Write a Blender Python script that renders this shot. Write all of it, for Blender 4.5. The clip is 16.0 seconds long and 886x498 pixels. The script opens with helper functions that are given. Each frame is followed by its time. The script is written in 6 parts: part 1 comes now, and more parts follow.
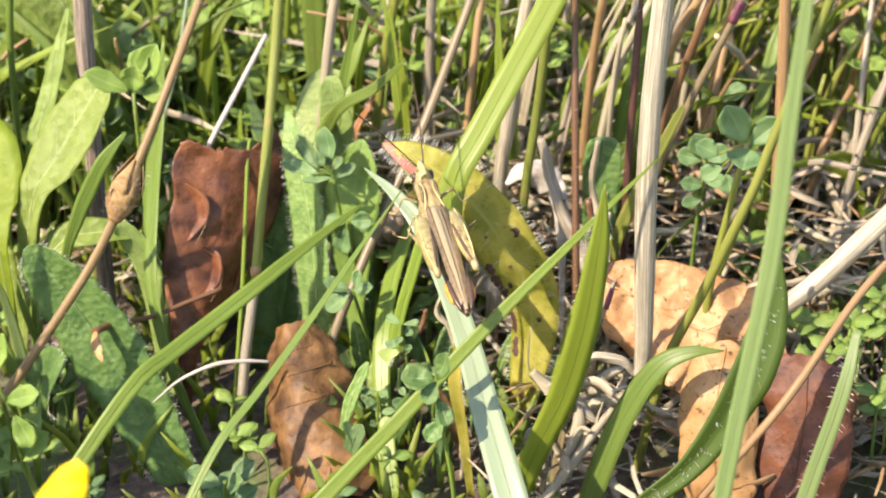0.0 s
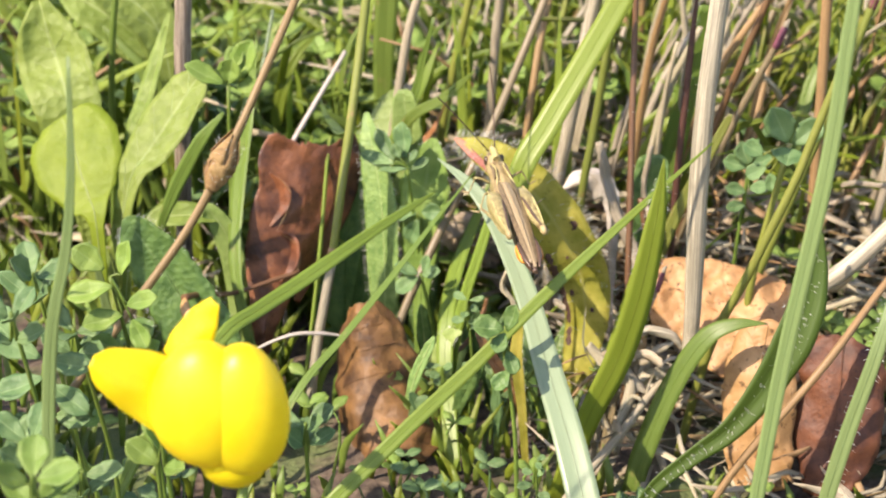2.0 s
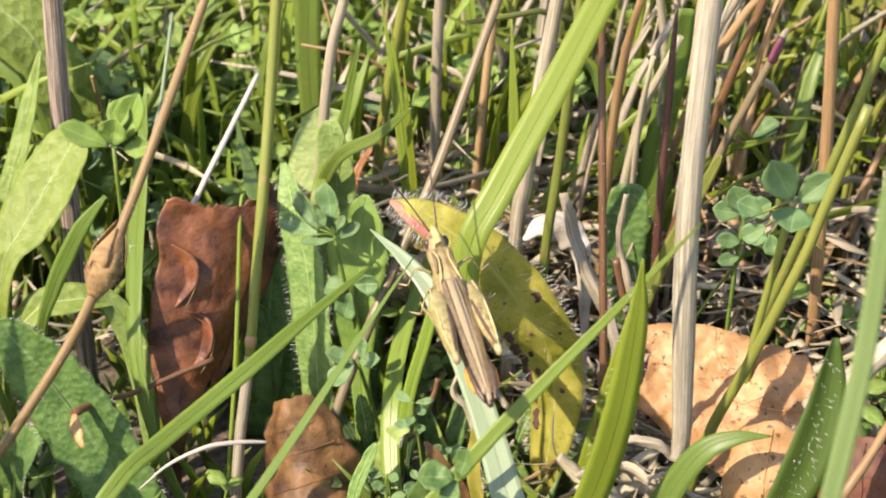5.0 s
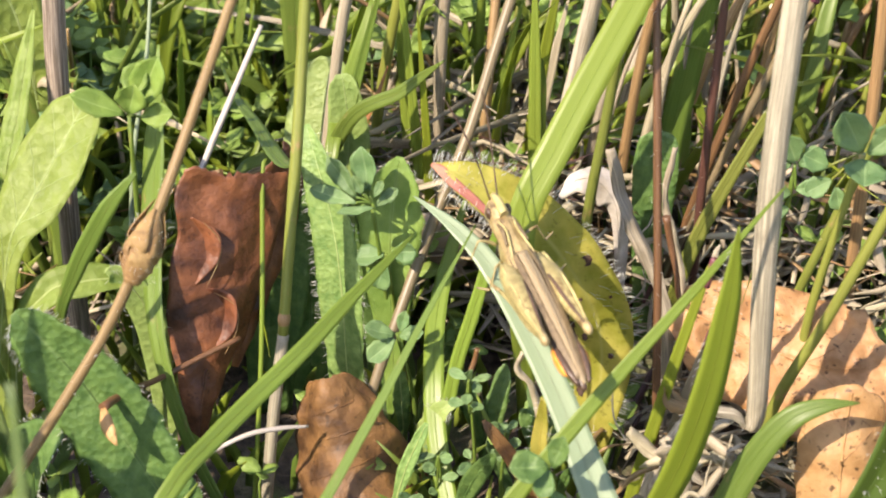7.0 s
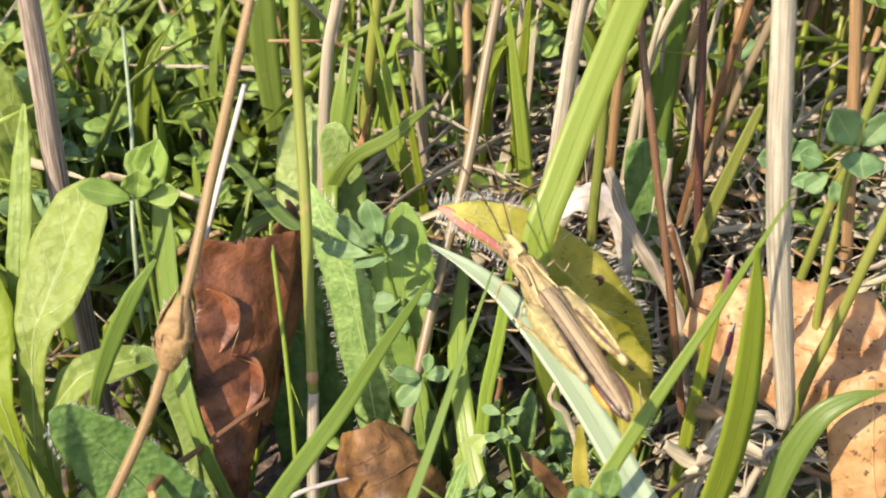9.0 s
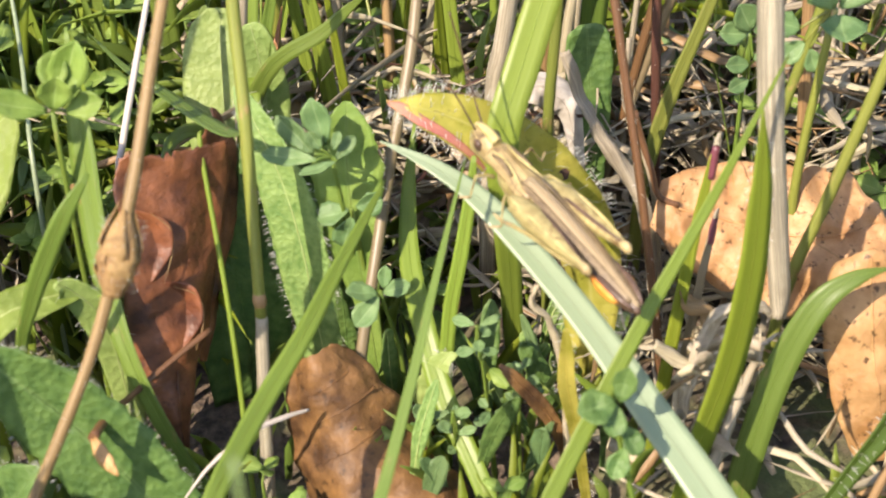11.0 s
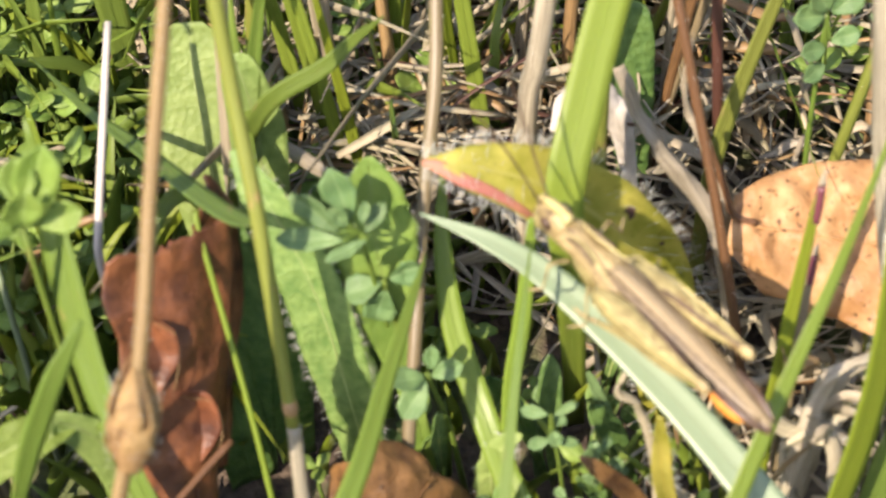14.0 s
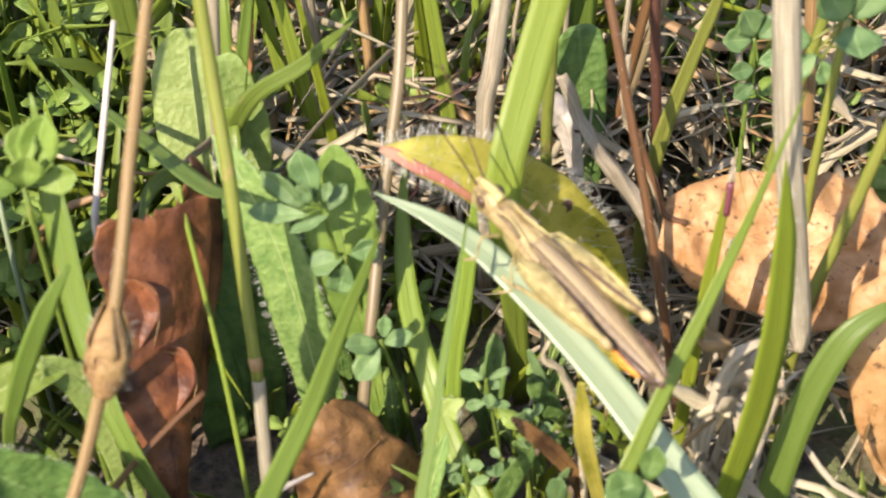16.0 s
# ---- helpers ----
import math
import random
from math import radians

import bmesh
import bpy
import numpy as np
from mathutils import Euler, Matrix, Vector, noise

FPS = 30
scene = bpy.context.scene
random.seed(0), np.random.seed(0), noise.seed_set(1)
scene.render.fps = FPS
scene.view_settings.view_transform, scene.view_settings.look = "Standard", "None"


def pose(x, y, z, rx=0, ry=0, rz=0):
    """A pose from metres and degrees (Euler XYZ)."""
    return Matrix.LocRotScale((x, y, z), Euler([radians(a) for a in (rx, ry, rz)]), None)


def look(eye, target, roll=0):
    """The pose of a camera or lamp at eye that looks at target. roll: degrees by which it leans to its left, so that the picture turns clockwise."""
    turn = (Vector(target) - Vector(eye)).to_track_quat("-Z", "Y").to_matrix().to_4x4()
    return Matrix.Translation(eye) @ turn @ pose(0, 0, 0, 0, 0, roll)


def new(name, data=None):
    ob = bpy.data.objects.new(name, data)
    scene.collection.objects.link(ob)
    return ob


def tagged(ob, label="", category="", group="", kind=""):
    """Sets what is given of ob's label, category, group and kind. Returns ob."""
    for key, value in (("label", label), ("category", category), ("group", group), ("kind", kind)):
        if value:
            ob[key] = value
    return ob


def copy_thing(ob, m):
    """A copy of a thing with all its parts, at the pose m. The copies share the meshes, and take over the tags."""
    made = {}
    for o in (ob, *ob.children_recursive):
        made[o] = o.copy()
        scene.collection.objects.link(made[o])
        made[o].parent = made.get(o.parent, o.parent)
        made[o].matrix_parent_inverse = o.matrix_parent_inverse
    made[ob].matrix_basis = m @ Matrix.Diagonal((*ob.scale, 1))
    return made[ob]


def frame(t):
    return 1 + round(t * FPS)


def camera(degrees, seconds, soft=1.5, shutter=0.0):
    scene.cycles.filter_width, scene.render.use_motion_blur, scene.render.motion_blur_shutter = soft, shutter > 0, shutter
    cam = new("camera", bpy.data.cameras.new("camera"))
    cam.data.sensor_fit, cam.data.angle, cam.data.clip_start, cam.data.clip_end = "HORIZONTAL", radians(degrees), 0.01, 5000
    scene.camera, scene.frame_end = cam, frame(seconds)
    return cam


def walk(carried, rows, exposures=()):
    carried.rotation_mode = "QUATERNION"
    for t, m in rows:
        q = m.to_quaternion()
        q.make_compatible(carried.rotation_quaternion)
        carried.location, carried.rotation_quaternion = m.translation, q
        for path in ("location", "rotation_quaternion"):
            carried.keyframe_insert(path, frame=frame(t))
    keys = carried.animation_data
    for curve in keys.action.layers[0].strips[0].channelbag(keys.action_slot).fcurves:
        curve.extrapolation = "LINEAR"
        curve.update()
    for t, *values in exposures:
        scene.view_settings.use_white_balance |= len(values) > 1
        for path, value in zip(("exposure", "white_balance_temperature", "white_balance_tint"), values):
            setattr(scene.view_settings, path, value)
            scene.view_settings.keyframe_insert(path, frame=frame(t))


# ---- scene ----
cam = camera(25.87, 16.0, soft=1.9)
cam.data.dof.use_dof = True
cam.data.dof.focus_distance = 0.160
cam.data.dof.aperture_fstop = 78.0
PATH = [
    (0, (0.02683, -0.16594, 0.10473), (0.00851, -0.03667, 0.03087), -1.55),
    (0.5, (0.02260, -0.17027, 0.10422), (0.00375, -0.03963, 0.03297), -0.83),
    (1, (0.02169, -0.17886, 0.10076), (0.00234, -0.04603, 0.03381), -1.10),
    (1.5, (0.02259, -0.18053, 0.10033), (0.00409, -0.04638, 0.03583), -0.55),
    (2, (0.02317, -0.18876, 0.09394), (0.00433, -0.05277, 0.03350), 0.58),
    (2.5, (0.02353, -0.18698, 0.09419), (0.00481, -0.05052, 0.03478), 0.48),
    (3, (0.02720, -0.18905, 0.09508), (0.00750, -0.05235, 0.03657), 0.66),
    (3.5, (0.03072, -0.18219, 0.09572), (0.01033, -0.04603, 0.03618), 0.06),
    (4, (0.02396, -0.17809, 0.09672), (0.00571, -0.04259, 0.03503), -0.11),
    (4.2, (0.02292, -0.16963, 0.09898), (0.00460, -0.03566, 0.03405), -0.71),
    (6.3, (0.00925, -0.14059, 0.10597), (0.00086, -0.01624, 0.02250), -2.82),
    (6.5, (-0.00000, -0.14000, 0.10500), (-0.00013, -0.01454, 0.02279), 0.09),
    (7, (0.00096, -0.13758, 0.10414), (0.00050, -0.01305, 0.02053), 0.09),
    (7.5, (-0.00303, -0.13253, 0.10593), (-0.00083, -0.00950, 0.02013), 0.37),
    (8, (-0.00624, -0.13183, 0.10742), (-0.00244, -0.00835, 0.02233), -0.79),
    (8.5, (-0.00514, -0.13762, 0.10962), (-0.00151, -0.01432, 0.02428), -4.31),
    (9, (-0.00595, -0.13479, 0.11200), (-0.00045, -0.01307, 0.02451), -5.61),
    (9.5, (-0.00904, -0.13271, 0.10422), (0.00000, -0.01185, 0.01585), -6.66),
    (10, (-0.01401, -0.12453, 0.10228), (0.00108, -0.00613, 0.01142), -6.84),
    (10.2, (-0.01702, -0.12490, 0.10107), (0.00058, -0.00643, 0.01077), -6.53),
    (12.3, (-0.01911, -0.11224, 0.10021), (0.00421, 0.00206, 0.00592), -3.97),
    (12.5, (-0.01919, -0.10804, 0.09989), (0.00417, 0.00405, 0.00299), -5.41),
    (13, (-0.01946, -0.09780, 0.09558), (0.00375, 0.01272, -0.00315), -7.19),
    (13.5, (-0.01813, -0.09249, 0.09992), (0.00743, 0.01235, -0.00427), -6.74),
    (14, (-0.01938, -0.09218, 0.10279), (0.00536, 0.01115, -0.00310), -8.12),
    (14.5, (-0.01881, -0.09068, 0.10709), (0.00532, 0.00703, -0.00413), -11.39),
    (15, (-0.01783, -0.09370, 0.11173), (0.00568, 0.00213, -0.00125), -10.52),
    (15.5, (-0.01634, -0.09994, 0.11313), (0.00687, 0.00150, 0.00509), -7.52),
    (16, (-0.01733, -0.10843, 0.10785), (0.00524, -0.00007, 0.00661), -7.01),
]
walk(cam, [(t, look(eye, target, roll)) for t, eye, target, roll in PATH],
     exposures=[(0, 1.23), (0.5, 1.17), (1.2, 1.10), (2.5, 1.04), (4, 1.05), (6.5, 1.09), (16, 1.09)])

# ---- light ----
SUN_FROM = Vector((-0.51, -0.49, 0.71)).normalized()
world = bpy.data.worlds.new("sky")
scene.world = world
world.use_nodes = True
wn = world.node_tree.nodes
sky = wn.new("ShaderNodeTexSky")
sky.sky_type, sky.sun_disc = "NISHITA", False
sky.sun_elevation = math.asin(SUN_FROM.z)
sky.sun_rotation = math.atan2(SUN_FROM.x, SUN_FROM.y)
world.node_tree.links.new(sky.outputs[0], wn["Background"].inputs[0])
wn["Background"].inputs[1].default_value = 0.182
sun = new("sun", bpy.data.lights.new("sun", "SUN"))
sun.data.energy, sun.data.angle, sun.data.color = 4.25, radians(0.6), (1.0, 0.93, 0.80)
sun.matrix_world = look(SUN_FROM, (0, 0, 0))
scene.view_settings.use_white_balance = True
scene.view_settings.white_balance_temperature, scene.view_settings.white_balance_tint = 7250, 21

MM = 0.001
RND = random.Random(7)

# ---- materials ----
class Nodes:
    """A small builder for node materials."""

    def __init__(self, name):
        self.mat = bpy.data.materials.new(name)
        self.mat.use_nodes = True
        self.tree = self.mat.node_tree
        self.bsdf = self.tree.nodes["Principled BSDF"]
        self.out = self.tree.nodes["Material Output"]

    def add(self, kind, **inputs):
        node = self.tree.nodes.new(kind)
        for key, value in inputs.items():
            self.put(node, key.replace("_", " "), value)
        return node

    def put(self, node, key, value):
        slot = node.inputs[int(key)] if key.isdigit() else node.inputs[key]
        if hasattr(value, "is_output"):
            self.tree.links.new(value, slot)
        else:
            slot.default_value = value

    def math(self, op, a, b=0.0, c=0.0):
        node = self.tree.nodes.new("ShaderNodeMath")
        node.operation = op
        for n, v in enumerate((a, b, c)):
            self.put(node, str(n), v)
        return node.outputs[0]

    def noise(self, vector, scale, detail=3.0, rough=0.55):
        node = self.add("ShaderNodeTexNoise", Vector=vector, Scale=scale, Detail=detail, Roughness=rough)
        return node.outputs["Fac"]

    def ramp(self, fac, stops):
        node = self.tree.nodes.new("ShaderNodeValToRGB")
        el = node.color_ramp.elements
        while len(el) < len(stops):
            el.new(0.5)
        for e, (p, c) in zip(el, stops):
            e.position, e.color = p, (*c, 1.0)
        self.put(node, "Fac", fac)
        return node.outputs["Color"]

    def mix(self, fac, a, b, how="MIX"):
        node = self.tree.nodes.new("ShaderNodeMix")
        node.data_type, node.blend_type = "RGBA", how
        self.put(node, "0", fac)
        for slot, v in ((6, a), (7, b)):
            if hasattr(v, "is_output"):
                self.tree.links.new(v, node.inputs[slot])
            else:
                node.inputs[slot].default_value = (*v, 1.0)
        return node.outputs[2]

    def scaled(self, vector, x, y, z):
        node = self.tree.nodes.new("ShaderNodeMapping")
        node.inputs["Scale"].default_value = (x, y, z)
        self.tree.links.new(vector, node.inputs["Vector"])
        return node.outputs[0]

    def bump(self, height, distance, strength=0.6):
        node = self.add("ShaderNodeBump", Height=height, Distance=distance, Strength=strength)
        self.put(self.bsdf, "Normal", node.outputs[0])

    def leafy(self, color, translucent):
        """Mix in light that passes through a thin leaf."""
        tr = self.add("ShaderNodeBsdfTranslucent")
        self.tree.links.new(color, tr.inputs["Color"])
        mixer = self.add("ShaderNodeMixShader", Fac=translucent)
        self.tree.links.new(self.bsdf.outputs[0], mixer.inputs[1])
        self.tree.links.new(tr.outputs[0], mixer.inputs[2])
        self.tree.links.new(mixer.outputs[0], self.out.inputs["Surface"])


def vary(n, color, amount=0.35):
    """Brightness and hue vary from object to object and from piece to piece."""
    info = n.tree.nodes.new("ShaderNodeObjectInfo")
    geo = n.tree.nodes.new("ShaderNodeNewGeometry")
    r = n.math("FRACT", n.math("ADD", info.outputs["Random"], geo.outputs["Random Per Island"]))
    hsv = n.add("ShaderNodeHueSaturation")
    n.put(hsv, "Hue", n.math("MULTIPLY_ADD", r, 0.05 * amount, 0.5 - 0.025 * amount))
    n.put(hsv, "Value", n.math("MULTIPLY_ADD", n.math("FRACT", n.math("MULTIPLY", r, 7.3)), amount, 1.0 - amount / 2))
    n.tree.links.new(color, hsv.inputs["Color"])
    return hsv.outputs[0]


def grass_material(name, low, high, dry=None, translucent=0.35, rough=0.42, ribs=9.0, varied=0.35, fibre=0.0):
    """A grass blade with fine ribs along it; the first UV axis runs across, the second along, in metres."""
    n = Nodes(name)
    uv = n.add("ShaderNodeUVMap").outputs[0]
    streak = n.noise(n.scaled(uv, 14.0, 60.0, 1.0), 1.0, 4.0)
    fine = n.noise(n.scaled(uv, 46.0, 130.0, 1.0), 1.0, 2.0)
    col = n.ramp(streak, [(0.18, low), (0.82, high)])
    col = n.mix(n.math("MULTIPLY", fine, 0.14), col, tuple(min(1, c * 1.5 + 0.02) for c in high))
    if dry:
        patch = n.noise(n.scaled(uv, 1.5, 260.0, 1.0), 1.0, 4.0, 0.65)
        col = n.mix(n.ramp(patch, [(0.60, (0, 0, 0)), (0.72, (0.8, 0.8, 0.8))]), col, dry)
    if fibre:
        thread = n.noise(n.scaled(uv, 26.0, 90.0, 1.0), 1.0, 4.0, 0.75)
        stain = n.noise(n.scaled(uv, 3.0, 170.0, 1.0), 1.0, 4.0, 0.7)
        col = n.mix(n.math("MULTIPLY", n.ramp(thread, [(0.44, (1, 1, 1)), (0.60, (0, 0, 0))]), fibre), col, tuple(c * 0.45 for c in low))
        col = n.mix(n.math("MULTIPLY", n.ramp(stain, [(0.54, (0, 0, 0)), (0.66, (1, 1, 1))]), fibre * 0.8), col, tuple(c * 0.7 for c in low))
    col = vary(n, col, varied)
    n.tree.links.new(col, n.bsdf.inputs["Base Color"])
    sep = n.add("ShaderNodeSeparateXYZ", Vector=uv)
    rib = n.math("SINE", n.math("MULTIPLY", sep.outputs[0], ribs * 6.283))
    n.bump(n.math("ADD", n.math("MULTIPLY", rib, 0.10), n.math("MULTIPLY", streak, 0.4)), 0.00004, 0.5)
    n.put(n.bsdf, "Roughness", n.math("MULTIPLY_ADD", fine, 0.25, rough - 0.1))
    n.bsdf.inputs["Specular IOR Level"].default_value = 0.5
    n.leafy(col, translucent)
    return n.mat


def leaf_material(name, low, high, vein, translucent=0.3, rough=0.5, veins=7.0, speckle=0.0, varied=0.25, size=1.0, crinkle=0.0, lines=0.45, rib=1.0):
    """A broad leaf with a midrib and side veins, and a quilted surface."""
    n = Nodes(name)
    uv = n.add("ShaderNodeUVMap").outputs[0]
    obj = n.add("ShaderNodeTexCoord").outputs["Object"]
    sep = n.add("ShaderNodeSeparateXYZ", Vector=uv)
    off = n.math("ABSOLUTE", n.math("SUBTRACT", sep.outputs[0], 0.5))
    mott = n.noise(obj, 420.0 / size, 4.0)
    fine = n.noise(obj, 2600.0 / size, 3.0)
    col = n.ramp(mott, [(0.32, low), (0.68, high)])
    wob = n.math("MULTIPLY_ADD", mott, 0.05, 0.0)
    side = n.math("FRACT", n.math("SUBTRACT", n.math("MULTIPLY", n.math("ADD", sep.outputs[1], wob), 1000.0 / size * veins / 20.0), n.math("MULTIPLY", off, 2.2)))
    side = n.math("SUBTRACT", 1.0, n.math("MULTIPLY", n.math("ABSOLUTE", n.math("SUBTRACT", side, 0.5)), 14.0))
    side = n.math("MAXIMUM", side, 0.0)
    mid = n.math("MAXIMUM", n.math("SUBTRACT", 1.0, n.math("MULTIPLY", off, 22.0)), 0.0)
    line = n.math("MAXIMUM", n.math("MULTIPLY", side, lines), n.math("MULTIPLY", mid, rib))
    col = n.mix(line, col, vein)
    if speckle:
        spots = n.noise(obj, 1500.0 / size, 2.0, 0.7)
        col = n.mix(n.math("MULTIPLY", n.ramp(spots, [(0.60, (0, 0, 0)), (0.70, (1, 1, 1))]), speckle), col, tuple(c * 0.25 for c in low))
    col = vary(n, col, varied)
    n.tree.links.new(col, n.bsdf.inputs["Base Color"])
    if crinkle:
        vor = n.add("ShaderNodeTexVoronoi", Vector=obj, Scale=900.0 / size)
        mott = n.math("ADD", mott, n.math("MULTIPLY", vor.outputs["Distance"], crinkle))
    n.bump(n.math("ADD", n.math("MULTIPLY", line, -0.25), n.math("ADD", mott, n.math("MULTIPLY", fine, 0.6))), 0.00022 * size, 0.7)
    n.put(n.bsdf, "Roughness", n.math("MULTIPLY_ADD", fine, 0.3, rough - 0.12))
    n.leafy(col, translucent)
    return n.mat


def plain_material(name, low, high, scale=900.0, rough=0.6, stretch=(1, 1, 1), bump=0.00008, varied=0.2, translucent=0.0, third=None, uvs=False):
    """Mottled colour with fine relief; stretch draws the grain out along an axis."""
    n = Nodes(name)
    base = n.add("ShaderNodeUVMap").outputs[0] if uvs else n.add("ShaderNodeTexCoord").outputs["Object"]
    obj = n.scaled(base, *stretch)
    big = n.noise(obj, scale * 0.3, 4.0)
    fine = n.noise(obj, scale * 1.6, 4.0)
    col = n.ramp(n.math("MULTIPLY_ADD", fine, 0.5, n.math("MULTIPLY", big, 0.5)), [(0.36, low), (0.64, high)])
    if third:
        col = n.mix(n.ramp(n.noise(obj, scale * 0.55, 3.0, 0.65), [(0.56, (0, 0, 0)), (0.66, (1, 1, 1))]), col, third)
    col = vary(n, col, varied)
    n.tree.links.new(col, n.bsdf.inputs["Base Color"])
    n.bump(n.math("ADD", big, fine), bump, 0.8)
    n.put(n.bsdf, "Roughness", n.math("MULTIPLY_ADD", fine, 0.25, rough - 0.1))
    if translucent:
        n.leafy(col, translucent)
    return n.mat


# ---- mesh builders ----
def V(p):
    return Vector(p) * MM


def spline(pts, n):
    """Points along a smooth curve through pts."""
    pts = [Vector(p) for p in pts]
    if len(pts) == 2:
        return [pts[0].lerp(pts[1], i / (n - 1)) for i in range(n)]
    ext = [pts[0] * 2 - pts[1], *pts, pts[-1] * 2 - pts[-2]]
    out = []
    for i in range(n):
        s = i / (n - 1) * (len(pts) - 1)
        k = min(int(s), len(pts) - 2)
        u = s - k
        a, b, c, d = ext[k : k + 4]
        out.append(0.5 * (2 * b + (c - a) * u + (2 * a - 5 * b + 4 * c - d) * u * u + (3 * b - a - 3 * c + d) * u**3))
    return out


def along(values, s):
    """Linear look-up of values spread evenly from 0 to 1."""
    if not isinstance(values, (list, tuple)):
        return values
    k = s * (len(values) - 1)
    i = min(int(k), len(values) - 2)
    return values[i] + (values[i + 1] - values[i]) * (k - i)


def smooth(bm):
    for f in bm.faces:
        f.smooth = True
    return bm


def strip(pts, widths, face=(0, -0.6, 0.8), fold=0.25, twist=0.0, wave=0.0, serrate=0.0, teeth=30, curl=0.0, seed=0, ragged=0.0, crumple=0.0, fine=200):
    """The surface of a blade or leaf, in millimetres: a function of s along it and u across it (-1 to 1) that gives
    the place, the normal and the length so far. fold lifts the edges as a V, curl as a round channel."""
    line = spline(pts, fine + 1)
    face = Vector(face).normalized()
    frames, length = [], 0.0
    for i, p in enumerate(line):
        t = (line[min(i + 4, fine)] - line[max(i - 4, 0)]).normalized()
        side = t.cross(face)
        side = side.normalized() if side.length > 1e-4 else Vector((1, 0, 0))
        nor = side.cross(t).normalized()
        a = radians(along(twist, i / fine))
        if i:
            length += (p - line[i - 1]).length
        frames.append((p, side * math.cos(a) + nor * math.sin(a), nor * math.cos(a) - side * math.sin(a), length))

    def at(s, u):
        p, side, nor, ln = frames[min(fine, max(0, round(s * fine)))]
        half = edge = along(widths, min(1, max(0, s))) / 2
        if serrate and abs(u) > 0.99:
            edge *= 1 + serrate * ((s * teeth) % 1.0 - 0.4)
        if ragged and abs(u) > 0.55:
            edge *= 1 + ragged * noise.noise(Vector((s * 9, u * 3, seed)))
        up = along(fold, s) * abs(u) * half + along(curl, s) * u * u * half
        if wave:
            up += wave * half * noise.noise(Vector((s * 4.0 + seed * 3.1, u * 1.3, seed))) * (0.35 + abs(u))
        if crumple:
            q = p + side * u * half
            up += crumple * (noise.noise(q * 0.42 + Vector((seed, 0, 0))) + 0.45 * noise.noise(q * 1.1 + Vector((0, seed, 0))))
        return p + side * (u * edge) + nor * up, nor, ln

    return at


def ribbon(pts, widths, face=(0, -0.6, 0.8), n=22, across=5, thick=0.1, bm=None, start=None, **kw):
    """A blade or leaf with two faces; start(u) cuts its first end to shape."""
    bm = bm or bmesh.new()
    uvl = bm.loops.layers.uv.get("UVMap") or bm.loops.layers.uv.new("UVMap")
    at = strip(pts, widths, face, fine=8 * n, **kw)
    us = [-1 + 2 * j / (across - 1) for j in range(across)]
    cut = [start(u) if start else 0.0 for u in us]
    top, low, lens = [], [], []
    for i in range(n):
        row_t, row_l, row_n = [], [], []
        for u, c in zip(us, cut):
            s = c + (1 - c) * i / (n - 1)
            q, nor, ln = at(s, u)
            th = thick * (1 - 0.6 * abs(2 * s - 1) ** 4) * (0.4 if abs(u) > 0.99 else 1)
            row_t.append(bm.verts.new(q * MM))
            row_l.append(bm.verts.new((q - nor * th) * MM))
            row_n.append(ln * MM)
        top.append(row_t)
        low.append(row_l)
        lens.append(row_n)

    def quad(vs, uvs):
        f = bm.faces.new(vs)
        f.smooth = True
        for lp, c in zip(f.loops, uvs):
            lp[uvl].uv = c

    for i in range(n - 1):
        for j in range(across - 1):
            u0, u1 = j / (across - 1), (j + 1) / (across - 1)
            a, b, c, d = (u0, lens[i][j]), (u1, lens[i][j + 1]), (u1, lens[i + 1][j + 1]), (u0, lens[i + 1][j])
            quad((top[i][j], top[i][j + 1], top[i + 1][j + 1], top[i + 1][j]), (a, b, c, d))
            quad((low[i][j], low[i + 1][j], low[i + 1][j + 1], low[i][j + 1]), (a, d, c, b))
        for j, flip in ((0, False), (across - 1, True)):
            vs = (top[i][j], top[i + 1][j], low[i + 1][j], low[i][j])
            u = float(flip)
            cs = ((u, lens[i][j]), (u, lens[i + 1][j]), (u, lens[i + 1][j]), (u, lens[i][j]))
            quad(vs[::-1] if flip else vs, cs[::-1] if flip else cs)
    for i, flip in ((0, True), (n - 1, False)):
        for j in range(across - 1):
            vs = (top[i][j], top[i][j + 1], low[i][j + 1], low[i][j])
            quad(vs[::-1] if flip else vs, ((0.5, lens[i][j]),) * 4)
    return bm


def vein(at, s0, u0, s1, u1, radius, lift=0.0, n=14, bm=None):
    """A raised vein that lies on a surface made by strip()."""
    pts = []
    for i in range(n):
        k = i / (n - 1)
        q, nor, _ = at(s0 + (s1 - s0) * k, u0 + (u1 - u0) * k ** 1.15)
        pts.append(q + nor * lift)
    return tube(pts, [radius, radius * 0.8, radius * 0.35], n * 2, 5, bm=bm)


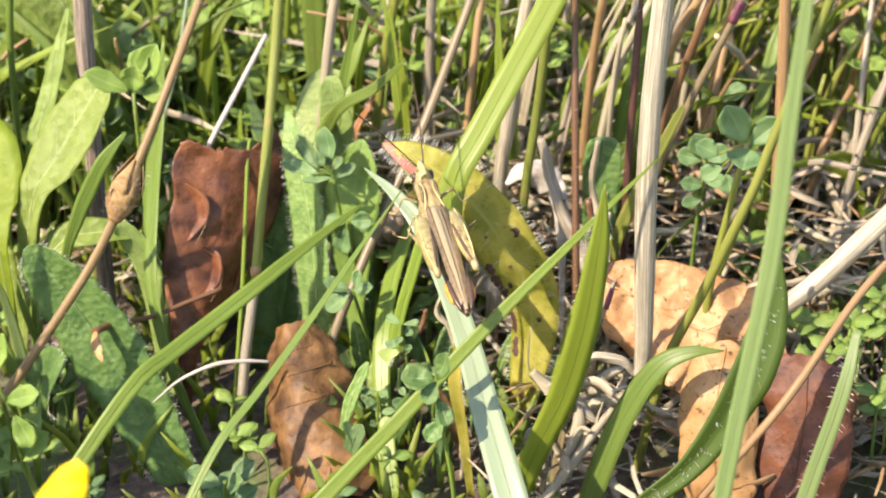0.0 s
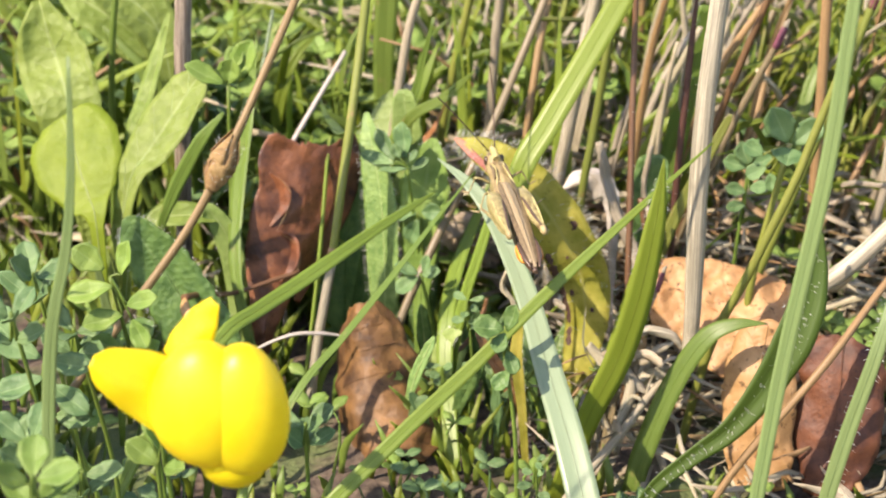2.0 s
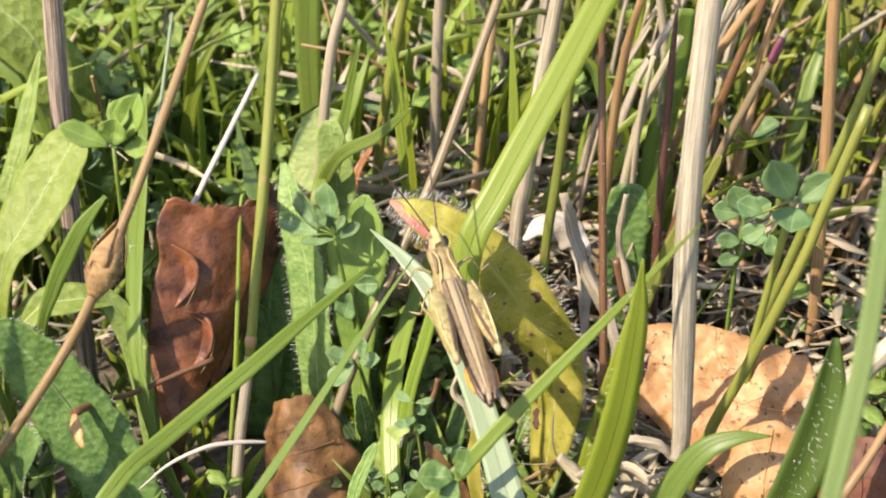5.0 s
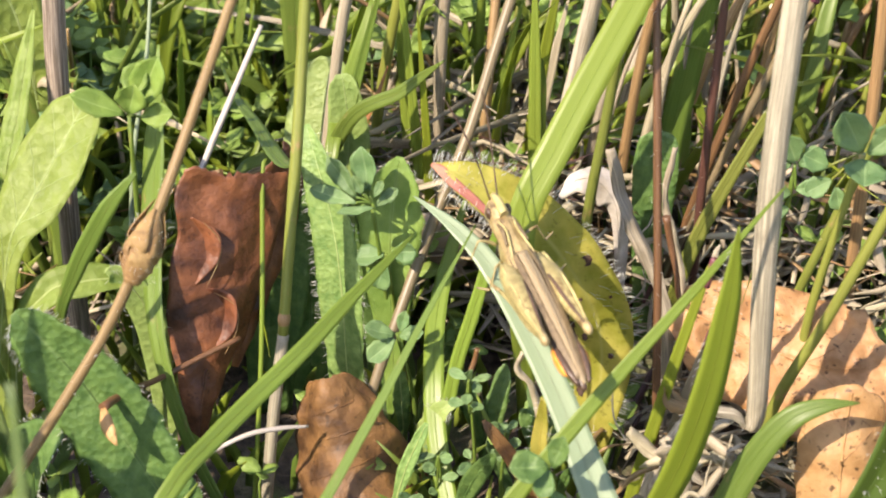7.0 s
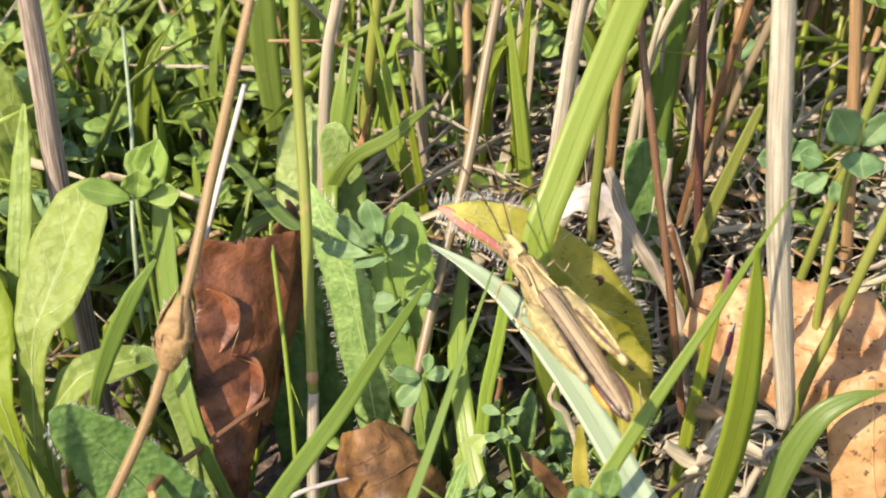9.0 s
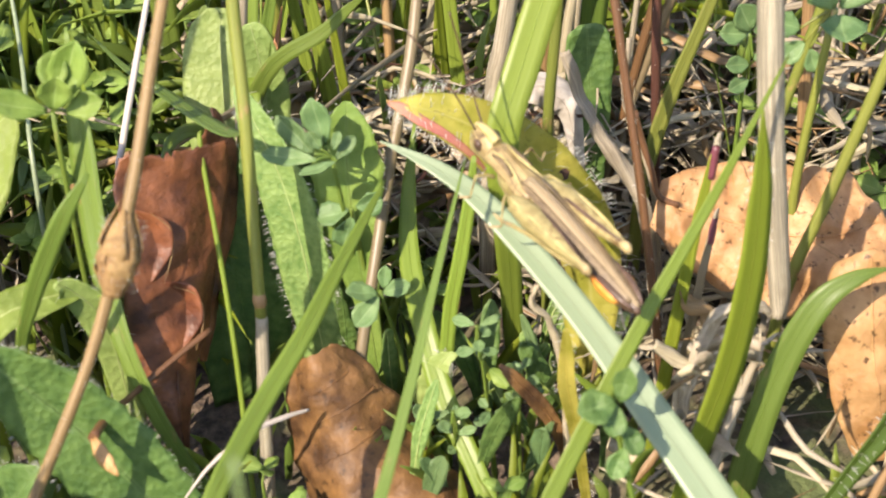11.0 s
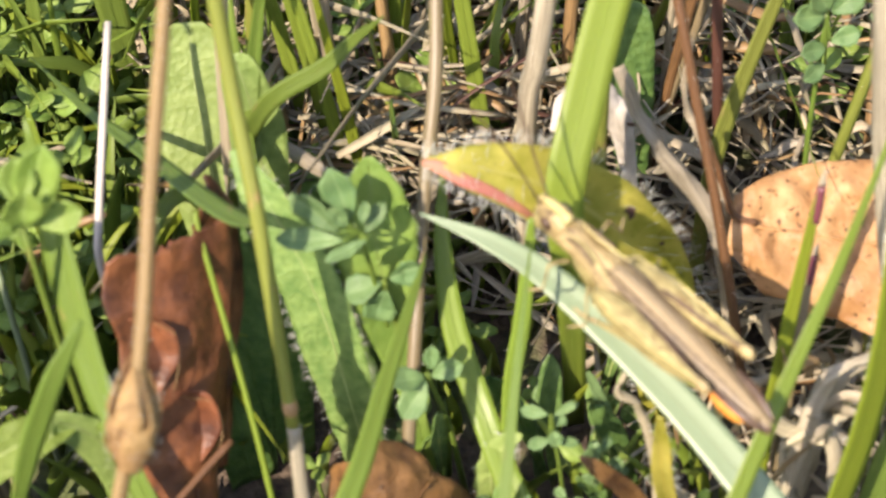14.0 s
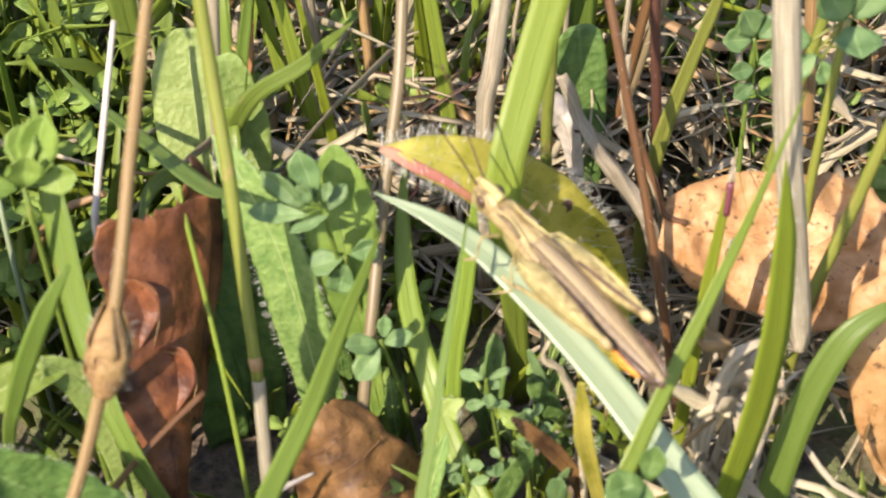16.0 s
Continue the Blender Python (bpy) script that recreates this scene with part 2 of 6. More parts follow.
def tube(pts, radii, n=20, sides=8, bm=None, rough=0.0, seed=0):
    """A round stem in millimetres, closed at its ends."""
    bm = bm or bmesh.new()
    uvl = bm.loops.layers.uv.get("UVMap") or bm.loops.layers.uv.new("UVMap")
    line = spline(pts, n)
    ref = Vector((0.31, 0.87, 0.39))
    rings, length, lens = [], 0.0, []
    for i, p in enumerate(line):
        t = (line[min(i + 1, n - 1)] - line[max(i - 1, 0)]).normalized()
        x = t.cross(ref).normalized()
        y = t.cross(x)
        if i:
            length += (p - line[i - 1]).length
        r = along(radii, i / (n - 1))
        ring = []
        for k in range(sides):
            a = 2 * math.pi * k / sides
            rr = r * (1 + rough * noise.noise(Vector((i * 0.7, k * 1.3, seed))))
            ring.append(bm.verts.new((p + (x * math.cos(a) + y * math.sin(a)) * rr) * MM))
        rings.append(ring)
        lens.append(length * MM)
    for i in range(n - 1):
        for k in range(sides):
            f = bm.faces.new((rings[i][k], rings[i][(k + 1) % sides], rings[i + 1][(k + 1) % sides], rings[i + 1][k]))
            f.smooth = True
            u0, u1 = k / sides, (k + 1) / sides
            for lp, c in zip(f.loops, ((u0, lens[i]), (u1, lens[i]), (u1, lens[i + 1]), (u0, lens[i + 1]))):
                lp[uvl].uv = c
    bm.faces.new(rings[0][::-1])
    bm.faces.new(rings[-1])
    return bm


def blob(center, radii, bm=None, m=None, seg=14, ring=9, shape=None):
    """An ellipsoid in millimetres; shape(v) may bend its unit sphere."""
    bm = bm or bmesh.new()
    made = bmesh.ops.create_uvsphere(bm, u_segments=seg, v_segments=ring, radius=1.0)["verts"]
    for v in made:
        co = shape(v.co) if shape else v.co
        co = Vector((co.x * radii[0], co.y * radii[1], co.z * radii[2]))
        v.co = ((m @ co if m else co) + Vector(center)) * MM
    for f in {f for v in made for f in v.link_faces}:
        f.smooth = True
    return bm


def mesh(name, bm, mats):
    me = bpy.data.meshes.new(name)
    bm.to_mesh(me)
    bm.free()
    for m in mats if isinstance(mats, (list, tuple)) else (mats,):
        me.materials.append(m)
    return me


def part(name, bm, material, parent, label=""):
    ob = new(name, mesh(name, bm, material))
    ob.parent = parent
    return tagged(ob, label)


def plant(name, main, bm, material, label, category, group="", at=None):
    """A thing of its own with one main part; at: its foot."""
    ob = new(name)
    ob.empty_display_size = 0.003
    tagged(ob, label, category, group)
    if at is not None:
        ob.location = V(at)
        bm.transform(Matrix.Translation(-V(at)))
    part(main, bm, material, ob)
    return ob


def thing(name, bm, material, label, category, group="", kind=""):
    return tagged(new(name, mesh(name, bm, material)), label, category, group, kind)


def root(name, at, label, category, group=""):
    ob = new(name)
    ob.empty_display_size = 0.004
    ob.location = V(at)
    return tagged(ob, label, category, group)


def hairs(bm, spots, length=0.7, radius=0.018, seed=1, spread=0.5):
    """Fine stiff hairs that stand on the given (point, direction) pairs, in millimetres."""
    r = random.Random(seed)
    for p, d in spots:
        p, d = Vector(p), Vector(d).normalized()
        d = (d + Vector((r.uniform(-1, 1), r.uniform(-1, 1), r.uniform(-1, 1))) * spread).normalized()
        l = length * r.uniform(0.6, 1.3)
        tube([p, p + d * l * 0.6, p + d * l + Vector((0, 0, -0.1 * l))], [radius, radius * 0.8, radius * 0.3], n=3, sides=3, bm=bm)
    return bm

# ---- the surfaces of the place ----
G_BRIGHT = grass_material("bright_grass", (0.175, 0.262, 0.030), (0.225, 0.315, 0.052), translucent=0.42, rough=0.36)
G_MID = grass_material("green_grass", (0.095, 0.165, 0.022), (0.18, 0.265, 0.05), dry=(0.32, 0.25, 0.10))
G_BLUE = grass_material("blue_green_grass", (0.195, 0.26, 0.145), (0.26, 0.335, 0.205), translucent=0.22, rough=0.36, ribs=14.0)
G_OLIVE = grass_material("olive_grass", (0.185, 0.25, 0.020), (0.23, 0.30, 0.032), translucent=0.5)
G_STRAW = grass_material("dry_grass", (0.25, 0.21, 0.125), (0.57, 0.51, 0.36), translucent=0.15, rough=0.6, varied=0.5, fibre=0.4)
G_PALE = grass_material("bleached_straw", (0.22, 0.185, 0.125), (0.57, 0.52, 0.385), translucent=0.08, rough=0.55, varied=0.35, fibre=0.65)
G_BROWN = grass_material("brown_stem", (0.085, 0.042, 0.016), (0.25, 0.132, 0.055), translucent=0.04, rough=0.45, fibre=0.5)
G_DARK = grass_material("dark_stem", (0.035, 0.014, 0.009), (0.12, 0.050, 0.030), translucent=0.0, rough=0.5, fibre=0.4)
G_DEEP = grass_material("deep_green_grass", (0.045, 0.09, 0.007), (0.08, 0.135, 0.012), translucent=0.3, rough=0.5)
G_TEAL = grass_material("shaded_green_grass", (0.10, 0.165, 0.05), (0.19, 0.275, 0.10), translucent=0.25)
G_WHITE = grass_material("white_straw", (0.30, 0.26, 0.21), (0.66, 0.61, 0.54), translucent=0.08, rough=0.45, varied=0.1, fibre=0.35)
G_WOOD = grass_material("split_grey_wood", (0.16, 0.115, 0.08), (0.50, 0.42, 0.33), translucent=0.0, rough=0.7, ribs=5.0, varied=0.1, fibre=0.85)
G_TAN = grass_material("tan_culm", (0.21, 0.13, 0.05), (0.40, 0.26, 0.12), translucent=0.1, rough=0.5, fibre=0.45)
G_RUSTY = grass_material("dying_grass", (0.22, 0.09, 0.025), (0.42, 0.20, 0.06), dry=(0.20, 0.22, 0.05), translucent=0.25)
G_STEM = grass_material("olive_stem", (0.11, 0.14, 0.02), (0.21, 0.23, 0.045), dry=(0.33, 0.20, 0.10), translucent=0.15)
G_PURPLE = grass_material("purplish_stem", (0.11, 0.085, 0.045), (0.205, 0.165, 0.09), dry=(0.18, 0.21, 0.05), translucent=0.1)
L_RIB = leaf_material("pale_rib", (0.32, 0.42, 0.14), (0.42, 0.52, 0.2), (0.42, 0.5, 0.24), translucent=0.3, lines=0.0)
L_FRESH = leaf_material("fresh_leaf", (0.195, 0.285, 0.046), (0.285, 0.385, 0.085), (0.40, 0.50, 0.18), translucent=0.45, crinkle=1.6, lines=0.3)
# The dark green also stands in for shade on leaves below the blades.
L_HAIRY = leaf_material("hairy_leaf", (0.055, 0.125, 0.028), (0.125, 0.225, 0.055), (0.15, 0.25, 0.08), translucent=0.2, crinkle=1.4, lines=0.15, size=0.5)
# Brighter, yellower copy of L_FRESH: sunlight passing through is put into the colour.
L_LIT = leaf_material("sunlit_yellow_green_leaf", (0.22, 0.325, 0.02), (0.30, 0.405, 0.038), (0.38, 0.47, 0.11), translucent=0.55, crinkle=0.5, lines=0.22, rib=0.6)
L_TOOTH = leaf_material("toothed_leaf", (0.11, 0.215, 0.05), (0.235, 0.36, 0.105), (0.27, 0.40, 0.16), translucent=0.2, crinkle=1.5, lines=0.0, rib=0.5, size=0.35)
L_PALE = leaf_material("pale_leaf", (0.20, 0.30, 0.075), (0.30, 0.41, 0.125), (0.38, 0.48, 0.2), translucent=0.3, crinkle=1.1, lines=0.0, rib=0.35, size=0.45)
L_CLOVER = leaf_material("clover_leaf", (0.14, 0.25, 0.04), (0.24, 0.36, 0.075), (0.26, 0.38, 0.11), translucent=0.3, veins=14.0)
L_BLUE = leaf_material("blue_green_leaflet", (0.085, 0.175, 0.06), (0.165, 0.275, 0.10), (0.20, 0.31, 0.13), translucent=0.25, veins=14.0)
L_YELLOW = leaf_material("yellowing_leaf", (0.31, 0.31, 0.035), (0.58, 0.52, 0.12), (0.50, 0.47, 0.13), translucent=0.55, speckle=0.4, lines=0.1)
L_BLUSH = leaf_material("blushing_leaf_tip", (0.34, 0.085, 0.10), (0.48, 0.22, 0.13), (0.50, 0.14, 0.15), translucent=0.35, lines=0.0, rib=0.0)
L_RUST = leaf_material("rust_brown_leaf", (0.05, 0.017, 0.009), (0.25, 0.092, 0.036), (0.24, 0.12, 0.065), translucent=0.1, rough=0.46, veins=3.2, speckle=0.5, lines=0.05, rib=0.0)
# Darkened copy of the rust leaf: shade is put into its colour.
L_RUST_SHADED = leaf_material("shade_tinted_rust_leaf", (0.05, 0.017, 0.007), (0.14, 0.052, 0.018), (0.16, 0.06, 0.03), translucent=0.06, rough=0.6, veins=3.2, speckle=0.5, lines=0.05, rib=0.0)
L_BEIGE = leaf_material("beige_leaf", (0.28, 0.21, 0.135), (0.52, 0.43, 0.30), (0.40, 0.32, 0.21), translucent=0.15, rough=0.6, veins=4.0, speckle=0.3, lines=0.2, rib=0.4)
L_HUSK = leaf_material("white_husk", (0.40, 0.36, 0.29), (0.70, 0.66, 0.58), (0.45, 0.38, 0.30), translucent=0.2, rough=0.6, veins=4.0, lines=0.25, rib=0.2)
L_TAN = leaf_material("tan_brown_leaf", (0.055, 0.024, 0.008), (0.24, 0.120, 0.041), (0.22, 0.10, 0.04), translucent=0.1, rough=0.58, veins=5.0, speckle=0.6, lines=0.05, rib=0.0)
L_BUFF = leaf_material("buff_leaf", (0.31, 0.155, 0.052), (0.55, 0.332, 0.150), (0.42, 0.21, 0.085), translucent=0.2, rough=0.5, veins=3.0, speckle=0.9, lines=0.25, rib=0.4)
HAIR = plain_material("white_hair", (0.6, 0.62, 0.55), (0.8, 0.82, 0.75), rough=0.4, translucent=0.3)
PETAL = plain_material("yellow_petal", (0.82, 0.64, 0.010), (0.90, 0.80, 0.03), 220.0, 0.4, translucent=0.4, varied=0.05)


# ---- ground ----
def build_ground():
    def steps(a, b, far):
        near = [a + (b - a) * i / 90 for i in range(91)]
        out, step, x = [], 4.0, b
        while x < far:
            step *= 1.7
            x += step
            out.append(x)
        back, step, x = [], 4.0, a
        while x > -far:
            step *= 1.7
            x -= step
            back.append(x)
        return back[::-1] + near + out

    xs, ys = steps(-110, 130, 90000), steps(-120, 210, 90000)
    bm = bmesh.new()
    grid = []
    for y in ys:
        row = []
        for x in xs:
            p = Vector((x, y, 0))
            d = max(abs(x), abs(y))
            h = 1.6 * noise.noise(p * 0.09) + 0.9 * noise.noise(p * 0.31) - 1.4
            if d > 300:
                h -= min(60.0, (d - 300) * 0.01)
            row.append(bm.verts.new((x * MM, y * MM, h * MM)))
        grid.append(row)
    for j in range(len(ys) - 1):
        for i in range(len(xs) - 1):
            bm.faces.new((grid[j][i], grid[j][i + 1], grid[j + 1][i + 1], grid[j + 1][i]))
    n = Nodes("earth_and_litter")
    obj = n.add("ShaderNodeTexCoord").outputs["Object"]
    big, fine = n.noise(obj, 90.0, 4.0), n.noise(obj, 900.0, 5.0)
    col = n.ramp(fine, [(0.3, (0.03, 0.021, 0.016)), (0.7, (0.15, 0.11, 0.075))])
    col = n.mix(n.ramp(big, [(0.48, (0, 0, 0)), (0.62, (1, 1, 1))]), col, (0.09, 0.12, 0.04))
    far = n.add("ShaderNodeVectorMath", Vector=obj)
    far.operation = "LENGTH"
    wide = n.math("MULTIPLY", far.outputs["Value"], 2.2)
    node = n.add("ShaderNodeClamp", Value=n.math("SUBTRACT", wide, 0.4))
    col = n.mix(node.outputs[0], col, n.ramp(n.noise(obj, 8.0, 5.0), [(0.3, (0.06, 0.10, 0.02)), (0.7, (0.16, 0.19, 0.06))]))
    n.tree.links.new(col, n.bsdf.inputs["Base Color"])
    n.bump(n.math("ADD", big, fine), 0.0008, 0.9)
    n.bsdf.inputs["Roughness"].default_value = 0.9
    tagged(new("ground", mesh("ground", smooth(bm), n.mat)), "dark earth with leaf litter under the meadow", "ground", kind="structure")


build_ground()


# ---- single grass blades ----
def grass_blade(pts, widths, mat, label, face=(0, -0.7, 0.7), group="", hair=0, **kw):
    kw = {"fold": 0.13, **kw}
    ob = plant("grass_plant", "blade", ribbon(pts, widths, face, **kw), mat, label, "grass", group)
    if max(widths) > 0.7:
        shape = {k: v for k, v in kw.items() if k in ("fold", "twist", "wave", "curl", "seed")}
        part("midrib", vein(strip(pts, widths, face, **shape), 0.99, 0, 0.03, 0, min(0.05, 0.03 * max(widths)), 0.0, 30), mat, ob)
    if hair:
        line = spline(pts, 60)
        f = Vector(face).normalized()
        spots = []
        r = random.Random(len(pts) * 7 + hair)
        for _ in range(hair):
            s = r.uniform(0.08, 0.97)
            i = int(s * 59)
            t = (line[min(i + 1, 59)] - line[max(i - 1, 0)]).normalized()
            side = t.cross(f).normalized() * r.choice((-1, 1))
            u = r.random() if hair > 200 else 1.0
            spots.append((line[i] + side * along(widths, s) * 0.49 * u + f * 0.1 * (1 - u), side * u + t * 0.3 + f * (1 - u)))
        part("hairs", hairs(bmesh.new(), spots, 0.42, 0.026 if hair > 200 else 0.016), HAIR, ob, "fine white hairs along the edges")
    return ob


def build_blades():
    grass_blade([(24, -6, 61), (21.8, -6.6, 55), (19.6, -7.5, 51), (17.0, -8.4, 45), (14.2, -9.6, 39.4), (11.4, -11.2, 34.2), (8.8, -13.3, 29.5), (6.6, -15.4, 25.4), (6.4, -16, 19), (7.2, -13, 8), (7.6, -11, -1)],
                [1.6, 1.9, 2.1, 2.3, 2.4, 2.45, 2.5, 2.4, 2.0, 1.6, 1.3], G_BRIGHT, "broad bright green grass blade rising past the grasshopper", (-0.15, -0.9, 0.35), n=34, fold=0.10)
    grass_blade([(-1.7, -13.7, 25.8), (1.6, -16.5, 24.6), (4.6, -19.6, 22.4), (8.6, -27.2, 18.2), (11.5, -34.6, 14.2), (14.1, -40.8, 10.3), (16.4, -46, 5), (18, -50, -1)],
                [0.1, 1.2, 1.8, 2.1, 2.5, 2.8, 2.9, 2.7], G_BLUE, "pale blue-green grass blade under the grasshopper", (-0.1, -0.45, 0.9), n=36, fold=0.12, across=7, thick=0.16)
    grass_blade([(24.8, -22.1, 32.2), (18, -27.8, 27), (11.3, -32.6, 21.3), (5, -37.3, 15.5), (-1.2, -42.8, 10.4), (-8, -48, 4), (-12, -51, -1)],
                [0.15, 0.7, 1.1, 1.25, 1.35, 1.4, 1.3], G_BRIGHT, "long green grass blade lying across the pale one", (0.2, -0.8, 0.6), n=34)
    grass_blade([(20.6, -28.3, 32.7), (20.4, -29, 29.4), (20.1, -29.6, 26.6), (19.2, -30.6, 20.7), (17.6, -31.4, 14.4), (15.2, -32.4, 8.6), (12, -33.5, -1)],
                [0.15, 1.3, 2.0, 2.6, 2.7, 2.3, 1.6], G_OLIVE, "olive green pointed grass blade with hairy edges", (0.35, -0.9, 0.25), n=30, fold=0.07, hair=100)
    grass_blade([(-21.4, -6.0, 34.6), (-21.7, -7.6, 30), (-21.9, -9.4, 26.7), (-22.2, -12.7, 20), (-21.6, -17, 14.1), (-19.5, -20.4, 7.6), (-16.3, -23.2, 1.5), (-15, -24, -1)],
                [0.2, 1.4, 2.1, 2.0, 1.5, 1.2, 1.1, 1.0], G_MID, "green grass blade with a sharp tip beside the brown leaf", (-0.5, -0.7, 0.5), n=28)
    grass_blade([(2.6, -4, 20.5), (1.2, -6.5, 16.2), (0, -11.1, 13), (-0.2, -16.2, 10.3), (0.1, -19.8, 6.8), (1.2, -24.3, 3.2), (2.3, -28, -1)],
                [0.2, 1.1, 1.6, 1.7, 1.7, 1.5, 1.3], G_BRIGHT, "light green grass blade below the clover leaves", (-0.2, -0.8, 0.6), n=24)
    grass_blade([(4.6, -15, 24), (4.0, -15.7, 21.3), (2.8, -16.6, 16.8), (1.5, -17.3, 12.1), (0.4, -18.4, 5), (0, -19, -1)],
                [0.3, 0.9, 1.1, 1.1, 1.0, 0.9], G_BRIGHT, "narrow light green grass blade under the grasshopper", (-0.1, -0.9, 0.4), n=22)
    grass_blade([(2.9, -20.1, 27.4), (-0.5, -26, 23.9), (-3.7, -31.7, 20.4), (-6.9, -37.1, 17.1), (-10, -42.3, 14), (-14, -50, 6), (-17, -54, -1)],
                [0.1, 0.5, 0.7, 0.8, 0.85, 0.9, 0.9], G_MID, "thin green grass blade slanting close to the camera", (-0.3, -0.6, 0.7), n=26)
    grass_blade([(-1.6, -13.6, 22.4), (-3.5, -16.4, 21.9), (-6.7, -20.8, 20.8), (-9.7, -25, 19.6), (-12.9, -28.4, 18), (-15.7, -32, 16.9), (-18.4, -36, 15.6), (-24, -43, 8), (-28, -48, -1)],
                [0.1, 0.7, 1.2, 1.4, 1.45, 1.4, 1.3, 1.1], G_BRIGHT, "long arching green grass blade over the brown leaves", (0.35, -0.65, 0.7), n=30)
    grass_blade([(-20.2, 19.5, 19.4), (-17.8, 10.5, 20.8), (-15.5, 3.3, 22.4), (-13, -6, 25), (-11.6, -10.4, 26.4), (-10.7, -12.5, 27.6)],
                [0.1, 0.7, 1.2, 1.5, 1.4, 0.7], G_MID, "grass blade bent over towards a fine tip", (0.2, -0.3, 0.95), n=30)
    grass_blade([(0.6, -2.4, 31.4), (-1.4, -0.9, 29), (-3.2, -0.3, 27.2), (-7.4, 1.9, 23.4), (-10, 4, 15), (-11, 5, -1)],
                [0.1, 0.8, 1.1, 1.3, 1.3, 1.1], G_MID, "green grass blade with a sharp upturned tip", (0.1, -0.8, 0.6), n=24)
    grass_blade([(30.8, -27.6, 17.0), (28, -27.8, 16.8), (25.3, -28, 15.2), (22.5, -28.3, 10), (20.2, -29, 3), (19.4, -29.5, -1)],
                [0.1, 1.2, 1.9, 2.2, 2.2, 2.0], G_MID, "arched green grass blade in front of the buff leaf", (-0.2, -0.75, 0.65), n=24)
    grass_blade([(34.7, -28.2, 26.5), (34.4, -29.0, 23.7), (33.8, -30.5, 20.5), (32.7, -32.0, 17.2), (30.6, -33.5, 13.3), (27.9, -35.0, 9.8), (24.8, -36.5, 7.6), (21.2, -38.0, 4.4), (19, -39, -1)],
                [0.6, 2.4, 3.5, 3.8, 3.0, 2.1, 1.6, 1.3, 1.1], G_DEEP, "deep green hairy blade curving over the buff leaf", (0.35, -0.85, 0.4), n=36, across=7, hair=320, fold=0.34, wave=0.2)
    grass_blade([(34, -60.5, 72), (33.4, -61.5, 62), (32.9, -62, 55), (32.3, -62.5, 45.6), (30.6, -63, 32), (29.6, -63.5, 22), (28.5, -64, 8), (28, -64, -1)],
                [0.4, 0.75, 1.0, 1.15, 1.15, 1.1, 1.0, 0.9], G_TEAL, "green grass blade standing close to the camera", (-0.1, -0.95, 0.2), n=26)
    grass_blade([(40.5, -38, 26), (39.6, -40, 21.5), (37.3, -41, 11.5), (35, -42, -1)], [0.6, 1.2, 1.4, 1.3], G_TEAL,
                "grey-green hairy grass blade by the buff leaf", (-0.3, -0.9, 0.3), hair=90)
    grass_blade([(26.6, -5, 29), (25.8, -5, 27.2), (21.6, -5.5, 17.5), (19.6, -6, 10), (18.6, -6, -1)], [0.3, 0.9, 1.3, 1.2, 1.0], G_STEM,
                "olive grass sheath with a reddish tip", (0, -0.9, 0.4))
    grass_blade([(23.5, 9, 36), (22.7, 10, 30.6), (20.7, 10, 17.8), (19.8, 9, 8), (19.5, 9, -1)], [1.5, 2.4, 2.6, 2.2, 1.8], G_MID,
                "broad green grass blade with an orange edge among the straw", (0.2, -0.9, 0.3))
    grass_blade([(-12.6, 24, 42), (-13, 24, 32.6), (-13.5, 24, 23.4), (-13.6, 24, 12), (-13.6, 24, -1)], [1.2, 2.8, 2.6, 1.8, 1.4], G_MID,
                "broad green grass blade behind the oval leaf", (0, -0.95, 0.3))
    grass_blade([(-4.6, 3, 35), (-6.0, 4, 29), (-7.8, 4.5, 21), (-8.8, 5, 12), (-9.2, 5.5, -1)], [0.3, 0.8, 1.2, 1.3, 1.1], G_MID,
                "upright folded green grass blade behind the clover", (-0.3, -0.9, 0.3), fold=0.5)
    grass_blade([(-17.2, -6, 20.5), (-15.5, -3, 22), (-13, 0, 20), (-11, 2, 12), (-10, 3, -1)], [0.2, 1.0, 1.3, 1.2, 1.0], G_MID,
                "short dark grass blade behind the rust-brown leaf", (0, -0.7, 0.7))
    grass_blade([(20.3, -20.8, 24.6), (19.9, -21, 23.6), (18.2, -22, 17.5), (16.6, -23, 11), (15, -24, 4), (14.2, -24.4, -1)], [0.25, 0.55, 0.9, 1.0, 1.0, 0.9], G_OLIVE,
                "olive grass sheath leaning beside the pointed blade", (-0.2, -0.9, 0.3))
    grass_blade([(21.0, -19.2, 17.4), (20.6, -19.5, 16.4), (18.6, -21.5, 11), (17, -23, 5), (16.2, -24, -1)], [0.2, 0.5, 0.75, 0.8, 0.8], G_PURPLE,
                "narrow sheath with a purple tip among the blades", (-0.2, -0.9, 0.3))
    grass_blade([(-31.6, -2, 35.5), (-32.4, -4, 31.5), (-33.1, -7, 27.5), (-33.7, -10, 24.0), (-35, -12, 10), (-35.5, -12, -1)], [0.3, 1.6, 2.0, 1.9, 1.5, 1.3], L_FRESH,
                "narrow yellow-green upright leaf at the rosette", (-0.2, -0.8, 0.5), fold=0.35)

    grass_blade([(-21.6, -19.5, 31.4), (-23.7, -20, 28.8), (-25.6, -20, 25.4), (-26.9, -20, 22.7), (-28.4, -20, 18.5), (-29.4, -20, 10), (-29.8, -20, -1)],
                [0.3, 1.3, 1.5, 1.3, 0.8, 0.7, 0.7], G_MID, "light green arching grass blade with a narrow foot", (0.3, -0.8, 0.5), n=24, fold=0.1)

